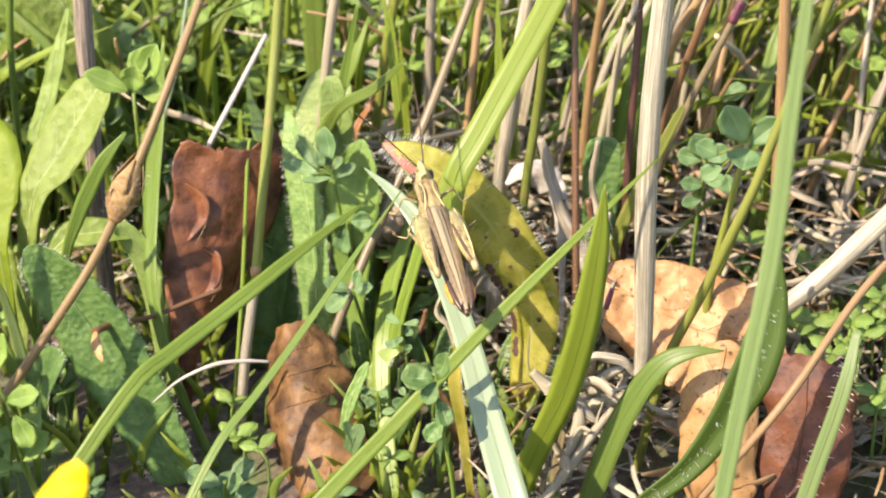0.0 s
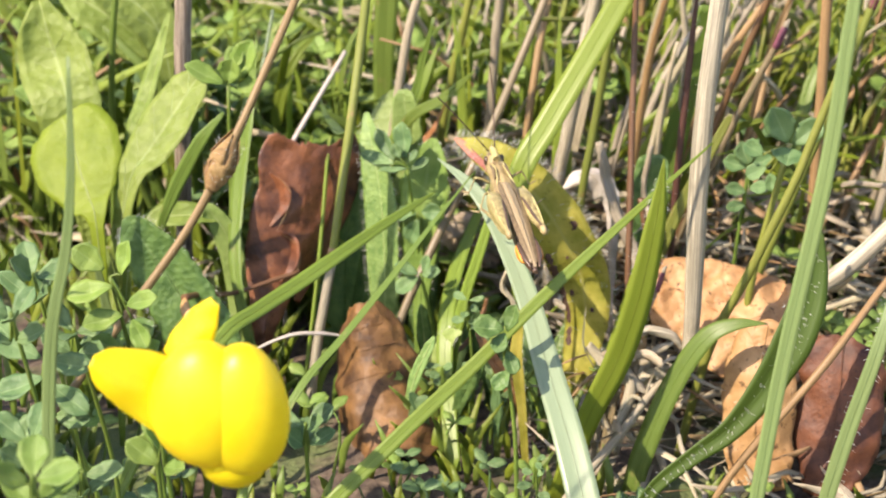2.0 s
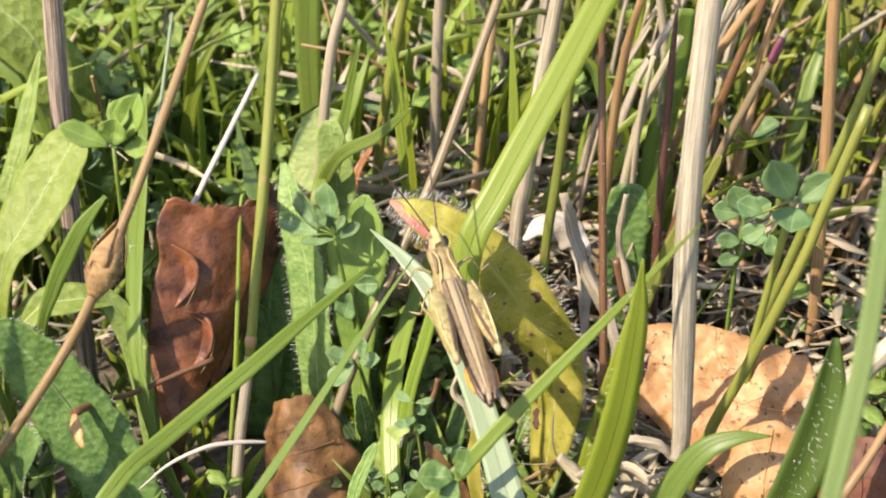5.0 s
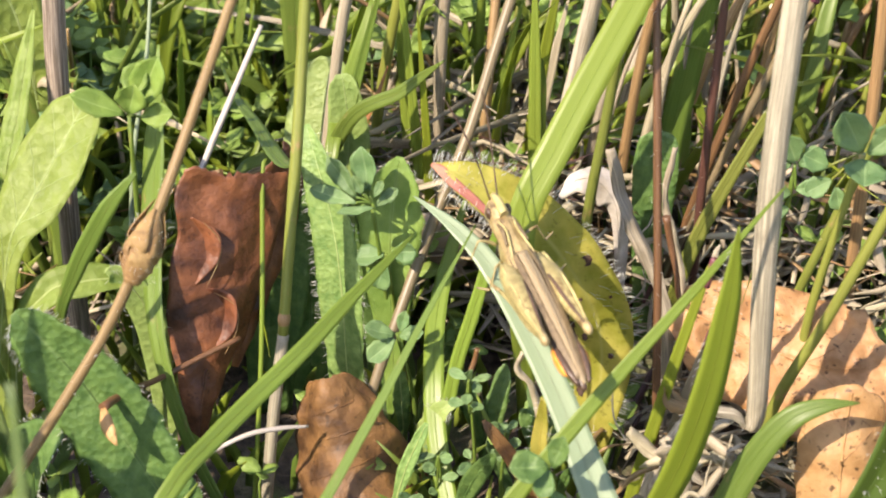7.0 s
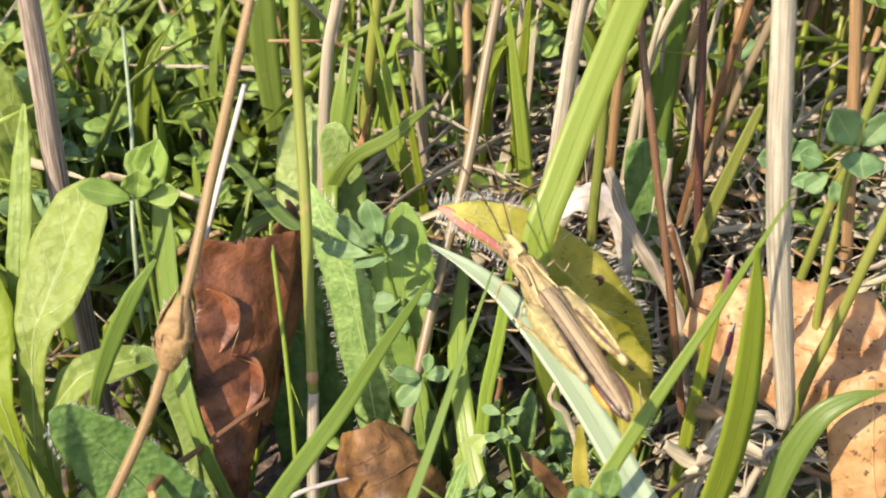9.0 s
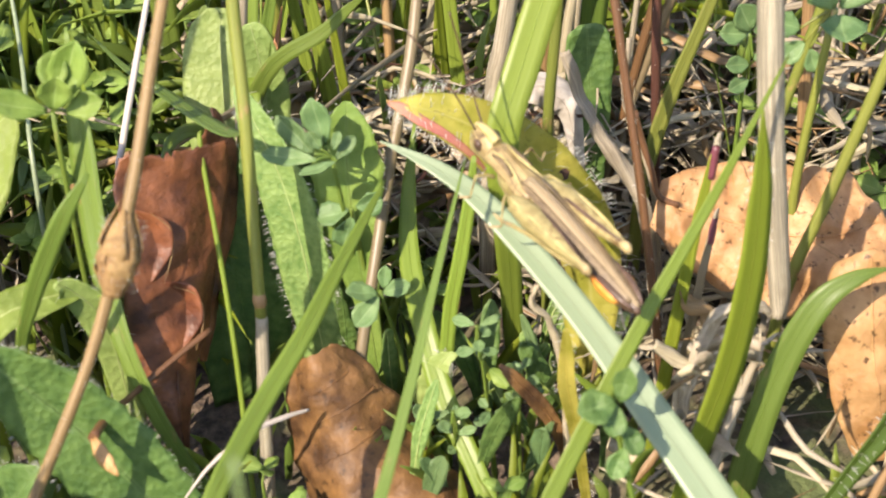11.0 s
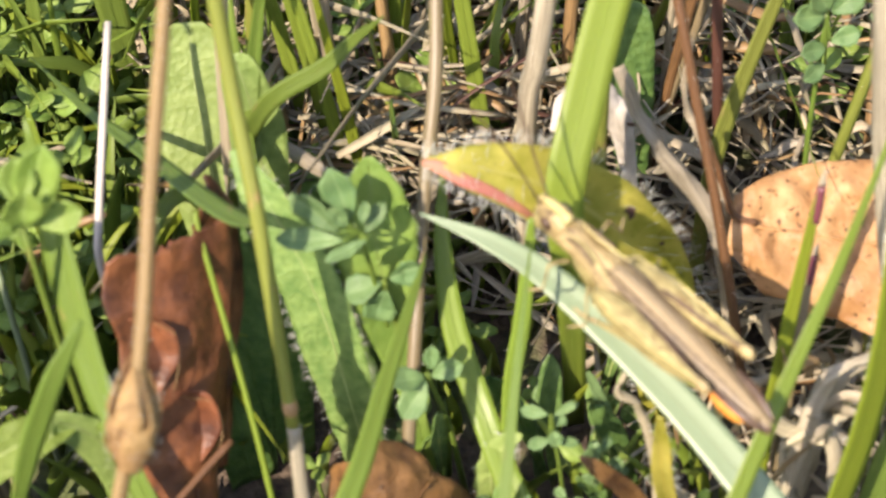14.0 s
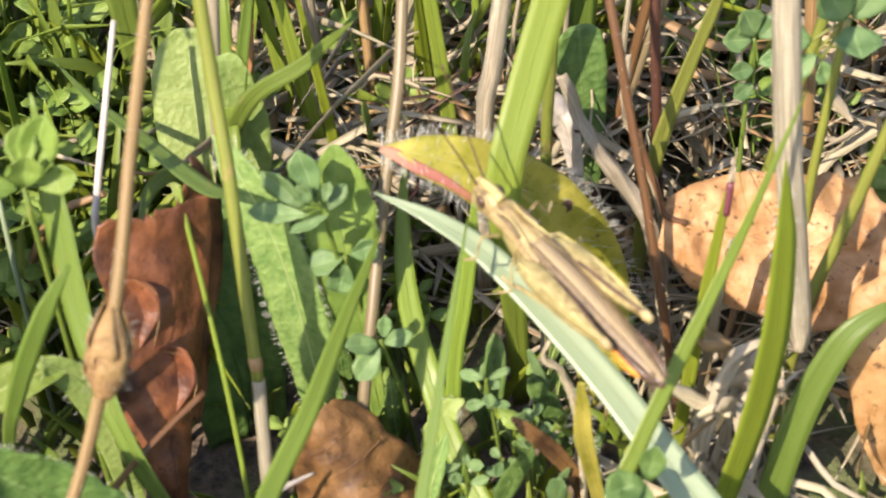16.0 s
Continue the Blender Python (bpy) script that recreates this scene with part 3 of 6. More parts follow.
    grass_blade([(-5.8, 15, 28.4), (-7, 11.5, 24.9), (-7.8, 8, 23.4), (-8.4, 4.6, 22), (-9, 1.3, 20), (-9.8, -2, 12), (-10, -3, -1)],
                [0.2, 1.2, 1.4, 1.4, 1.2, 1.0, 0.8], G_BRIGHT, "light green grass blade in front of the oval leaf", (-0.1, -0.8, 0.6), n=28)
    grass_blade([(-4.5, 13.2, 22.4), (-5.6, 11.6, 19.8), (-7.0, 9.6, 17.2), (-8, 8.6, 8), (-8, 8.2, -1)], [0.1, 0.5, 0.8, 0.9, 0.8], G_RUSTY, "grass blade with an orange-brown dying tip", (0, -0.8, 0.5), n=20)
    rr = random.Random(64)
    for k in range(13):
        x, y, h = rr.uniform(-3, 11), rr.uniform(7, 20), rr.uniform(24, 37)
        dx = rr.uniform(-3, 5)
        grass_blade([(x + dx, y + 2, h), (x + dx * 0.6, y + 1, h * 0.75), (x + dx * 0.2, y, h * 0.4), (x, y, -1)], [0.1, rr.uniform(0.6, 1.1), rr.uniform(0.8, 1.3), 0.9], (G_BRIGHT, G_STRAW, G_OLIVE)[k % 3],
                    ("bright green upright grass blade behind the yellow leaf", "bleached upright grass blade behind the yellow leaf", "olive upright grass blade behind the yellow leaf")[k % 3], (rr.uniform(-0.5, 0.2), -0.9, 0.3), n=20)
    rr = random.Random(61)
    for k in range(9):
        x, y, h = rr.uniform(-41, -27), rr.uniform(-24, -15), rr.uniform(9, 19)
        dx = rr.uniform(-5, 5)
        grass_blade([(x + dx, y + rr.uniform(-2, 3), h), (x + dx * 0.6, y, h * 0.75), (x + dx * 0.2, y, h * 0.4), (x, y, -1)], [0.1, 0.8, 1.2, 0.9], (G_TEAL, G_MID, G_BRIGHT)[k % 3],
                    ("dull green grass blade at the foot of the rosette", "green grass blade at the foot of the rosette", "bright green grass blade at the foot of the rosette")[k % 3], (rr.uniform(-0.5, 0.5), -0.9, 0.3), n=18)

    red = grass_material("purple_tip", (0.09, 0.022, 0.04), (0.21, 0.06, 0.08), translucent=0.1)
    for at, low, rad in (((20.4, -20.7, 25.0), (19.9, -21.0, 22.6), 0.32), ((21.0, -19.2, 17.6), (20.5, -19.6, 15.8), 0.28), ((31.6, 5, 35.2), (30.8, 4.9, 33), 0.42), ((39.9, -5, 43.2), (39.2, -5, 40.6), 0.42)):
        a, b = Vector(at), Vector(low)
        ob = plant("cut_shoot", "tip", tube([b, b.lerp(a, 0.5), a], [rad, rad, rad * 0.8], 8, 8), red, "purple end of a cut grass shoot", "grass")
        part("frayed_end", ribbon([a, a + (a - b) * 0.25, a + (a - b) * 0.45 + Vector((0.15, 0, 0))], [rad * 1.6, rad * 1.2, 0.05], (0, -0.8, 0.5), n=8, across=3, thick=0.08, wave=0.4), G_PALE, ob, "white frayed end")


build_blades()


# ---- stems and straws ----
def stem(name, pts, radii, mat, label, category="stem", n=26, group="", sides=9, nodes=(), node_mat=None, hair=0):
    ob = plant({"grass_stem": "grass_stalk", "brown_stem": "brown_stalk", "dry_stem": "dry_stalk"}.get(name, name), "stem", tube(pts, radii, n, sides, rough=0.09, seed=len(label)), mat, label, category, group)
    line = spline(pts, 50)
    for s in nodes:
        i = int(s * 49)
        t = (line[min(i + 1, 49)] - line[max(i - 1, 0)]).normalized()
        r = along(radii, s)
        bm = tube([line[i] - t * r * 1.3, line[i] - t * r * 0.5, line[i] + t * r * 0.5, line[i] + t * r * 1.3], [r * 0.98, r * 1.25, r * 1.25, r * 0.98], n=9, sides=10)
        part("node", bm, node_mat or mat, ob, "swollen stem joint")
    if hair:
        r = random.Random(hair)
        spots = []
        for _ in range(hair):
            s = r.random()
            i = int(s * 49)
            d = Vector((r.uniform(-1, 1), r.uniform(-1, 0.3), r.uniform(-0.4, 0.6))).normalized()
            spots.append((line[i] + d * along(radii, s) * 0.9, d))
        part("hairs", hairs(bmesh.new(), spots, 0.5, 0.014), HAIR, ob, "fine white hairs")
    return ob


def build_stems():
    stem("grass_stem", [(-7.9, -4, 58), (-8.7, -5.6, 50), (-9.5, -7.2, 42.8), (-10.1, -9.2, 35.7), (-10.6, -12, 29), (-11.3, -14.4, 21.7), (-12.0, -16.8, 14.2)], [0.36, 0.42, 0.46, 0.48, 0.47, 0.45, 0.4],
         G_STEM, "upright olive green grass stem in front of the oval leaf", nodes=(0.97,), node_mat=G_TAN)
    stem("dry_stem", [(-11.9, -16.6, 14.8), (-12.6, -18.2, 10), (-13.1, -19.2, 6), (-13.8, -20.4, -1)], [0.46, 0.5, 0.5, 0.5], G_PALE, "bleached straw sheath at the foot of a green stem")
    stem("grass_stem", [(-13.5, -7, 25), (-13.8, -8, 23.6), (-14, -13.7, 11.9), (-14.8, -19.4, -1)], [0.1, 0.2, 0.22, 0.22], G_BRIGHT, "thin green stem in front of the rust-brown leaf", sides=6)
    stem("dry_stalk", [(25.8, -15.5, 60), (24.8, -18, 47.5), (24.3, -19.6, 41.2), (23.9, -20.9, 34.8), (23.8, -21.9, 27.7), (23.9, -23.1, 21), (24, -24.4, 14), (23.6, -25, 12.3)],
         [0.8, 0.86, 0.9, 0.92, 0.9, 0.78, 0.6], G_PALE, "thick bleached grass stalk beside the buff leaf", sides=12, hair=40)
    stem("bent_straw", [(21.6, -26.2, 9.6), (20.3, -27.2, 8.2), (18.6, -28.8, 6), (15.5, -32, 2.8), (13, -35, 0.4)],
         [0.3, 0.4, 0.44, 0.42, 0.4], G_STRAW, "bent bleached straw lying on the ground", "straw")
    stem("brown_stem", [(16.5, -5, 43), (16.7, -6.9, 36), (16.9, -8.9, 30.8), (17.1, -10.6, 25.1), (17.3, -12.4, 19.9), (17.5, -14, 13.9), (17.7, -16, 6), (17.8, -17, -1)],
         [0.26, 0.32, 0.34, 0.34, 0.34, 0.34, 0.34, 0.34], G_BROWN, "reddish-brown dry stem with fine hairs", hair=60)
    stem("brown_stem", [(22.5, -2.5, 41), (22.2, -2.9, 35.2), (22.0, -3.3, 30.8), (21.8, -3.6, 26.3), (21.5, -4.3, 16.9), (21.4, -5, -1)],
         [0.14, 0.36, 0.38, 0.38, 0.38, 0.38], G_DARK, "dark brown broken stem with a splintered top", hair=70)
    stem("grass_stem", [(15.6, -4.8, 50), (14.3, -5.9, 37.6), (13.2, -6.4, 28.1), (12, -7, 18.3), (11, -8, -1)], [0.36, 0.42, 0.43, 0.43, 0.43], G_STEM,
         "olive grass stem behind the broad blade")
    stem("grass_stem", [(10.5, 8.5, 47.5), (7.7, 4.6, 39.6), (5.2, 1, 32.8), (2.8, -3.8, 26.6), (-0.2, -8, 20.1), (-2.9, -12.6, 14.3), (-5.5, -16.4, 7.6), (-7.6, -19, -1)],
         [0.4, 0.42, 0.44, 0.46, 0.46, 0.46, 0.45, 0.45], G_PURPLE, "purplish grass stem leaning behind the pink leaf tip", hair=30)
    stem("straw", [(-14.9, 7.5, 29.3), (-17, 3.2, 25.5), (-19, -1, 21.8), (-19.9, -3.2, 19.4), (-19.7, -4.6, 12), (-19.4, -5, -1)], [0.22, 0.27, 0.28, 0.28, 0.28], G_WHITE,
         "thin white cut straw behind the rust-brown leaf", "straw")
    stem("straw", [(-19.9, -25.8, 7.4), (-17.5, -24.6, 9.2), (-14.5, -23.3, 10.2), (-12, -22.2, 10.0), (-9.9, -21.2, 9.4)], [0.06, 0.15, 0.2, 0.2, 0.12], G_WHITE,
         "curved white straw blade touching the tan leaf", "straw")
    stem("dry_stalk", [(49, -22, 34), (41.3, -24, 25.7), (38.2, -24.6, 22.3), (35.3, -25, 19.8), (33.4, -25, 18.0)], [0.8, 0.85, 0.85, 0.8, 0.6], G_PALE, "thick slanting dry straw stalk by the buff leaf", sides=12)
    stem("brown_stem", [(48, -20, 27.4), (41.7, -25, 21.4), (35.8, -32.6, 15.5), (28.7, -34.6, 5.5), (25.6, -35.6, -1)], [0.34, 0.36, 0.38, 0.36, 0.34], G_TAN, "slanting orange-brown dry stalk")
    stem("grass_stem", [(36.5, -19.5, 41), (33.8, -20, 32.3), (32.6, -20.3, 28.3), (29.1, -20.6, 19), (25.9, -21, 11), (23.5, -21.5, -1)], [0.4, 0.42, 0.43, 0.45, 0.46, 0.45], G_STEM,
         "olive green stem crossing the buff leaf")
    stem("brown_stem", [(34.9, 0, 52), (35.2, 0, 42), (35.6, 0, 25.6), (35.8, 0, -1)], [0.5, 0.55, 0.55, 0.55], G_TAN, "upright tan dry stem of old grass")
    stem("brown_stem", [(32, 5, 46), (30.3, 5, 40.2), (26, 5, 26.8), (22, 5, 12), (19, 5, -1)], [0.35, 0.38, 0.4, 0.4, 0.4], G_BROWN, "leaning red-brown stem among the straw")
    stem("grass_stem", [(31.5, 5, 34.8), (29, 5, 29), (26.8, 5, 23.8), (22, 5, 11), (18, 5, -1)], [0.3, 0.4, 0.4, 0.42, 0.42], G_PURPLE, "cut grass stem with a purple tip")
    stem("grass_stem", [(41, -5, 47), (39.8, -5, 42.7), (35.3, -5, 27.1), (30, -5, 10), (27, -5, -1)], [0.35, 0.4, 0.42, 0.42, 0.4], G_STEM, "hairy olive stem leaning by the clover", hair=40)
    stem("dry_stem", [(1.4, 15, 44), (1.1, 15, 36), (0.2, 15, 21.7), (-0.5, 15, -1)], [0.5, 0.5, 0.5, 0.5], G_STRAW, "upright bleached stem behind the broad blade")
    stem("dry_stem", [(14, -5, 48), (13, -4.2, 42.6), (12.2, -3.4, 38), (11.5, -3, 33.8), (10.1, -2, 24.4), (9.3, -1.2, 19.2), (8, 0, -1)], [0.55, 0.6, 0.65, 0.68, 0.7, 0.7, 0.7], G_PALE, "thick bleached stem behind the pink leaf tip", hair=40)
    stem("dry_stem", [(-4.5, 5, 48), (-5.9, 5, 39), (-7.8, 5, 31.6), (-10, 5, 15), (-11, 5, -1)], [0.4, 0.45, 0.5, 0.5, 0.5], G_STRAW, "bleached stem behind the oval leaf")
    stem("grass_stem", [(-0.5, 15, 43), (-1.9, 15, 35.9), (-5.1, 15, 19.5), (-7.5, 15, -1)], [0.45, 0.48, 0.5, 0.5], G_STEM, "yellow-green grass stem among the straw")
    stem("dry_stick", [(-28.8, -3, 56), (-29.5, -3, 40.8), (-30.2, -3, 29.4), (-30.8, -3, 12), (-31, -3, -1)], [0.8, 0.86, 0.9, 0.88, 0.86], G_WOOD, "grey weathered dry stick with long splits", sides=14)
    stem("grass_stem", [(-25.5, 19, 30), (-25.6, 11.4, 23.5), (-26.2, 4, 18), (-26.6, 0, 8), (-26.8, -1, -1)], [0.16, 0.2, 0.21, 0.22, 0.22], G_BLUE, "thin pale green stem behind the clover leaves", sides=7)
    stem("brown_stem", [(3.3, -12.4, 10.4), (2.9, -12.7, 8.8), (1.4, -14.2, 6.0), (-1.6, -17.6, 4.2), (-2.8, -19.4, -1)], [0.2, 0.26, 0.26, 0.26, 0.26], G_BROWN, "short red-brown shoot in the shade", hair=10)
    stem("grass_stem", [(-37, 0, 48), (-37.5, 0, 39.5), (-38.9, 0, 26.6), (-40, 0, -1)], [0.3, 0.34, 0.36, 0.36], G_MID, "thin green stem behind the rosette")


build_stems()


def build_seed_stem():
    r = root("grass_culm", (-39, -38, 0), "dry tan grass culm with a brown spikelet", "grass stem")
    o = Vector((-39, -38, 0))
    pts = [(-9, -11, 58), (-11, -13.4, 52), (-13.3, -16.1, 46.1), (-16.4, -19.2, 38.2), (-19.5, -23, 30.6), (-23.3, -26, 22.7), (-27.9, -29.2, 15.9), (-33.2, -32.6, 8.5), (-39, -38, -1)]
    part("culm", tube([Vector(p) - o for p in pts], [0.28, 0.32, 0.36, 0.4, 0.42, 0.42, 0.42, 0.42, 0.4], 40, 10, rough=0.08), G_TAN, r)
    line, rc = spline([Vector(p) - o for p in pts], 80), random.Random(8)
    fuzz = []
    for _ in range(420):
        w = Vector((rc.uniform(-1, 1), rc.uniform(-1, 1), rc.uniform(-0.5, 0.5))).normalized()
        fuzz.append((line[rc.randrange(4, 76)] + w * 0.36, w))
    part("hairs", hairs(bmesh.new(), fuzz, 0.3, 0.012), HAIR, r, "short pale down on the culm")
    c, d = Vector((-20.7, -24.4, 28.0)) - o, Vector((3.4, 4.2, 8.2)).normalized()
    m = d.to_track_quat("Z", "Y").to_matrix()
    husk = plain_material("spikelet_husk", (0.17, 0.095, 0.035), (0.44, 0.29, 0.12), 1300.0, 0.7, bump=0.0002, translucent=0.3)
    part("core", tube([c - d * 2.6, c - d * 1.4, c, c + d * 1.6, c + d * 3.0], [0.5, 1.15, 1.3, 0.95, 0.3], 20, 12, rough=0.15, seed=3), husk, r)
    for k in range(9):
        a = k * 2.4
        w = m @ Vector((math.cos(a), math.sin(a), 0))
        lo, hi = -2.2 + 0.22 * k, 1.2 + 0.2 * k
        part("glume", ribbon([c + d * lo * 1.15 + w * 0.3, c + d * (lo + 0.9) + w * 1.15, c + d * (lo + hi) * 0.55 + w * 1.3, c + d * hi * 1.3 + w * 0.45], [0.6, 1.7, 1.6, 0.15], w, n=12, across=7, curl=-0.45, thick=0.16, wave=0.06, seed=k), husk, r)
    rr = random.Random(5)
    spots = []
    for _ in range(130):
        a = rr.uniform(0, 6.28)
        w = m @ Vector((math.cos(a), math.sin(a), 0))
        spots.append((c + d * rr.uniform(-2.4, 2.4) + w * 1.15, w + d * 0.7))
    part("hairs", hairs(bmesh.new(), spots, 0.5, 0.014), HAIR, r, "fine pale down")
    return r


seed_culm = build_seed_stem()


# ---- broad leaves ----
def broad_leaf(pts, widths, mat, label, face, hair=0, name="leaf", **kw):
    args = dict(n=30, across=11, fold=0.12, thick=0.16, wave=0.10)
    args.update(kw)
    ob = plant("plant_leaf", "blade", ribbon(pts, widths, face, **args), mat, label, "leaf")
    f0 = Vector(face).normalized()
    shape = {k: v for k, v in args.items() if k in ("fold", "twist", "wave", "curl", "seed")}
    at = strip(pts, widths, face, **shape)
    rib = part("midrib", vein(at, 0.98, 0, 0.04, 0, 0.07, 0.01, 26), L_RIB if mat in (L_FRESH, L_LIT, L_PALE, L_TOOTH) else mat, ob)
    if mat is L_FRESH and max(widths) > 3:
        for k in range(5):
            for sx in (-1, 1):
                part("side_vein", vein(at, 0.72 - 0.13 * k, 0, 0.58 - 0.13 * k, sx * 0.85, 0.035, 0.01, 10), L_RIB, rib)
    if hair:
        r = random.Random(hair)
        spots = []
        for _ in range(hair):
            s, u = r.uniform(0.03, 0.97), r.choice((-1, 1))
            q, nor, _ = at(s, u)
            spots.append((q, (q - at(s, 0)[0]).normalized() + nor * 0.2))
        part("hairs", hairs(bmesh.new(), spots, 0.5, 0.018), HAIR, ob, "stiff white hairs along the edge")
    return ob


def build_leaves():
    broad_leaf([(-9.5, 13.2, 23.2), (-9.7, 12.8, 22), (-10.1, 11.6, 20), (-10.5, 10, 17), (-10.8, 8.4, 14), (-11, 6.6, 10), (-11, 4.4, 4), (-11, 3, -1)],
               [2.0, 4.6, 6.2, 6.6, 6.2, 5.0, 3.0, 1.4], L_PALE, "pale oval matt green leaf standing upright", (-0.15, -0.85, 0.45), fold=0.06)
    broad_leaf([(-10.4, -5, 27), (-9.6, -6.6, 24.6), (-8.8, -8, 22), (-8.2, -9, 19), (-7.8, -9.8, 15.6), (-7.6, -10.4, 12.4), (-7.4, -11.2, 8), (-7, -12.6, -1)],
               [0.6, 2.6, 3.5, 3.9, 4.1, 4.0, 3.4, 2.4], L_TOOTH, "long green leaf with a hairy toothed edge", (-0.45, -0.76, 0.48), serrate=0.1, teeth=17, hair=190, fold=0.16, wave=0.1, n=60, across=13, crumple=0.06)
    broad_leaf([(-2.9, -7.6, 25.6), (-3.2, -8.2, 24), (-3.6, -9, 21), (-3.8, -10.2, 16), (-3.6, -11.6, 9), (-3.4, -13, -1)], [0.6, 3.4, 5.2, 4.4, 1.5, 1.0], L_CLOVER,
               "green toothed leaf behind the clover leaflets", (-0.1, -0.8, 0.6), serrate=0.15, teeth=12, hair=50)
    broad_leaf([(-26.5, -8.5, 31.7), (-27.5, -9.4, 30.2), (-29.4, -11, 27.3), (-31.3, -13, 24.3), (-33, -15, 21.0), (-35, -16.5, 8), (-36, -17, -1)],
               [1.4, 4.6, 6.0, 5.2, 2.6, 1.2, 1.0], L_FRESH, "light yellow-green soft leaf of a rosette", (-0.25, -0.72, 0.65), fold=0.14)
    broad_leaf([(-41.0, -10.6, 26.6), (-40.4, -11.2, 26.0), (-39.4, -12.4, 24.6), (-38.2, -14, 22.4), (-36.9, -15.6, 20.2), (-35.7, -17.4, 18.0), (-35, -18.6, 8), (-35, -18.6, -1)],
               [5.0, 8.2, 9.8, 9.4, 6.0, 1.6, 1.1, 1.1], L_LIT, "rounded leaf with sun shining through put into its yellow-green", (-0.2, -0.7, 0.7), fold=-0.06, wave=0.1, seed=4, n=40)
    broad_leaf([(-45.1, -3, 36.6), (-44.1, -4, 33.3), (-43, -5, 30.6), (-40.8, -8, 26.6), (-38.5, -10, 14), (-38, -10, -1)], [1.6, 6.4, 8.2, 7.0, 2.8, 1.4], L_FRESH,
               "crinkled light green upright rosette leaf", (-0.1, -0.85, 0.45), wave=0.28, seed=2, fold=0.2, crumple=0.2)
    broad_leaf([(-50.5, 14, 37), (-46, 14.5, 35.5), (-42, 15, 32.5), (-37.5, 15, 27), (-36, 14, 12), (-36, 13, -1)], [1.0, 5.0, 6.5, 5.0, 2.0, 1.2], L_FRESH,
               "yellow-green soft leaf leaning over the grass", (0.1, -0.7, 0.7), seed=5)
    broad_leaf([(-52, 20, 32), (-47, 18, 30), (-42, 18, 27), (-37, 19, 22), (-34, 20, 8), (-34, 20, -1)], [1.0, 5.5, 7.0, 6.0, 2.2, 1.2], L_FRESH,
               "crinkled pale green leaf behind the rosette", (0, -0.7, 0.7), seed=6, wave=0.2)
    broad_leaf([(-31.0, -22.5, 21.1), (-30.0, -22.5, 19.8), (-27.4, -22.8, 16.1), (-24.4, -23.5, 11.3), (-21.5, -24.5, 6.0), (-18.8, -26.0, 1.0), (-18, -26.5, -1)],
               [0.8, 3.6, 6.2, 7.0, 6.4, 4.6, 3.6], L_HAIRY, "dark green bristly leaf with toothed edges", (-0.2, -0.8, 0.6), serrate=0.14, teeth=15, hair=200, fold=0.14, n=50, across=13, crumple=0.15)
    broad_leaf([(-28.8, -22, 9.5), (-30.4, -21.5, 8), (-32.2, -20.5, 5.5), (-33.4, -19.5, 2.5), (-34, -19, -1)], [1.0, 4.0, 5.4, 4.6, 3.0], L_HAIRY,
               "green bristly leaf low at the ground", (0, -0.6, 0.8), hair=80)
    broad_leaf([(-23.4, -13.4, 17.5), (-25.0, -13.8, 18.1), (-27.4, -14.4, 18.3), (-30.4, -15.2, 17.6), (-33, -16, 13), (-34, -17, -1)], [0.2, 1.9, 3.0, 2.8, 1.2, 0.6], L_FRESH,
               "small light green leaf with a folded tip", (0.05, -0.55, 0.82), fold=0.3)
    broad_leaf([(18.9, 5.5, 20.3), (18.9, 5.2, 19.6), (18.8, 4.7, 17.0), (18.6, 4.1, 12.0), (18.4, 3.6, 6.0), (18.3, 3.4, -1)], [1.4, 3.4, 4.0, 3.4, 2.2, 1.2], L_HAIRY,
               "dull green rounded leaf among the brown stems", (-0.1, -0.9, 0.4))

    broad_leaf([(-8.1, 4.4, 26.4), (-7.9, 4.2, 25.2), (-7.6, 4, 20.3), (-8.2, 3.6, 14.9), (-8.8, 3, 8), (-9, 2.6, -1)], [1.0, 2.6, 3.8, 3.6, 2.4, 1.2], L_PALE, "smooth pale green leaf beside the oval one", (-0.1, -0.9, 0.35))

    # Its dark green carries the shade behind the stems.
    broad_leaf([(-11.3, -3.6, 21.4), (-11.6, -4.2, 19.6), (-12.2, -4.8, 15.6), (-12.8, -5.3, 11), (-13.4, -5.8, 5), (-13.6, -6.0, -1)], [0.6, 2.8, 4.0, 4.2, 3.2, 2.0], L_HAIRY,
               "smooth leaf behind the stems with shade put into its dark green", (-0.2, -0.9, 0.3))
    broad_leaf([(-25.6, -14.5, 19.5), (-24.6, -14.2, 18.6), (-23, -13.8, 15.4), (-22.4, -13.6, 10), (-22.2, -13.5, -1)], [0.4, 2.2, 3.0, 2.4, 1.4], L_PALE,
               "pale green hairy leaf beside the rust-brown leaf", (-0.2, -0.9, 0.35), hair=30)


build_leaves()


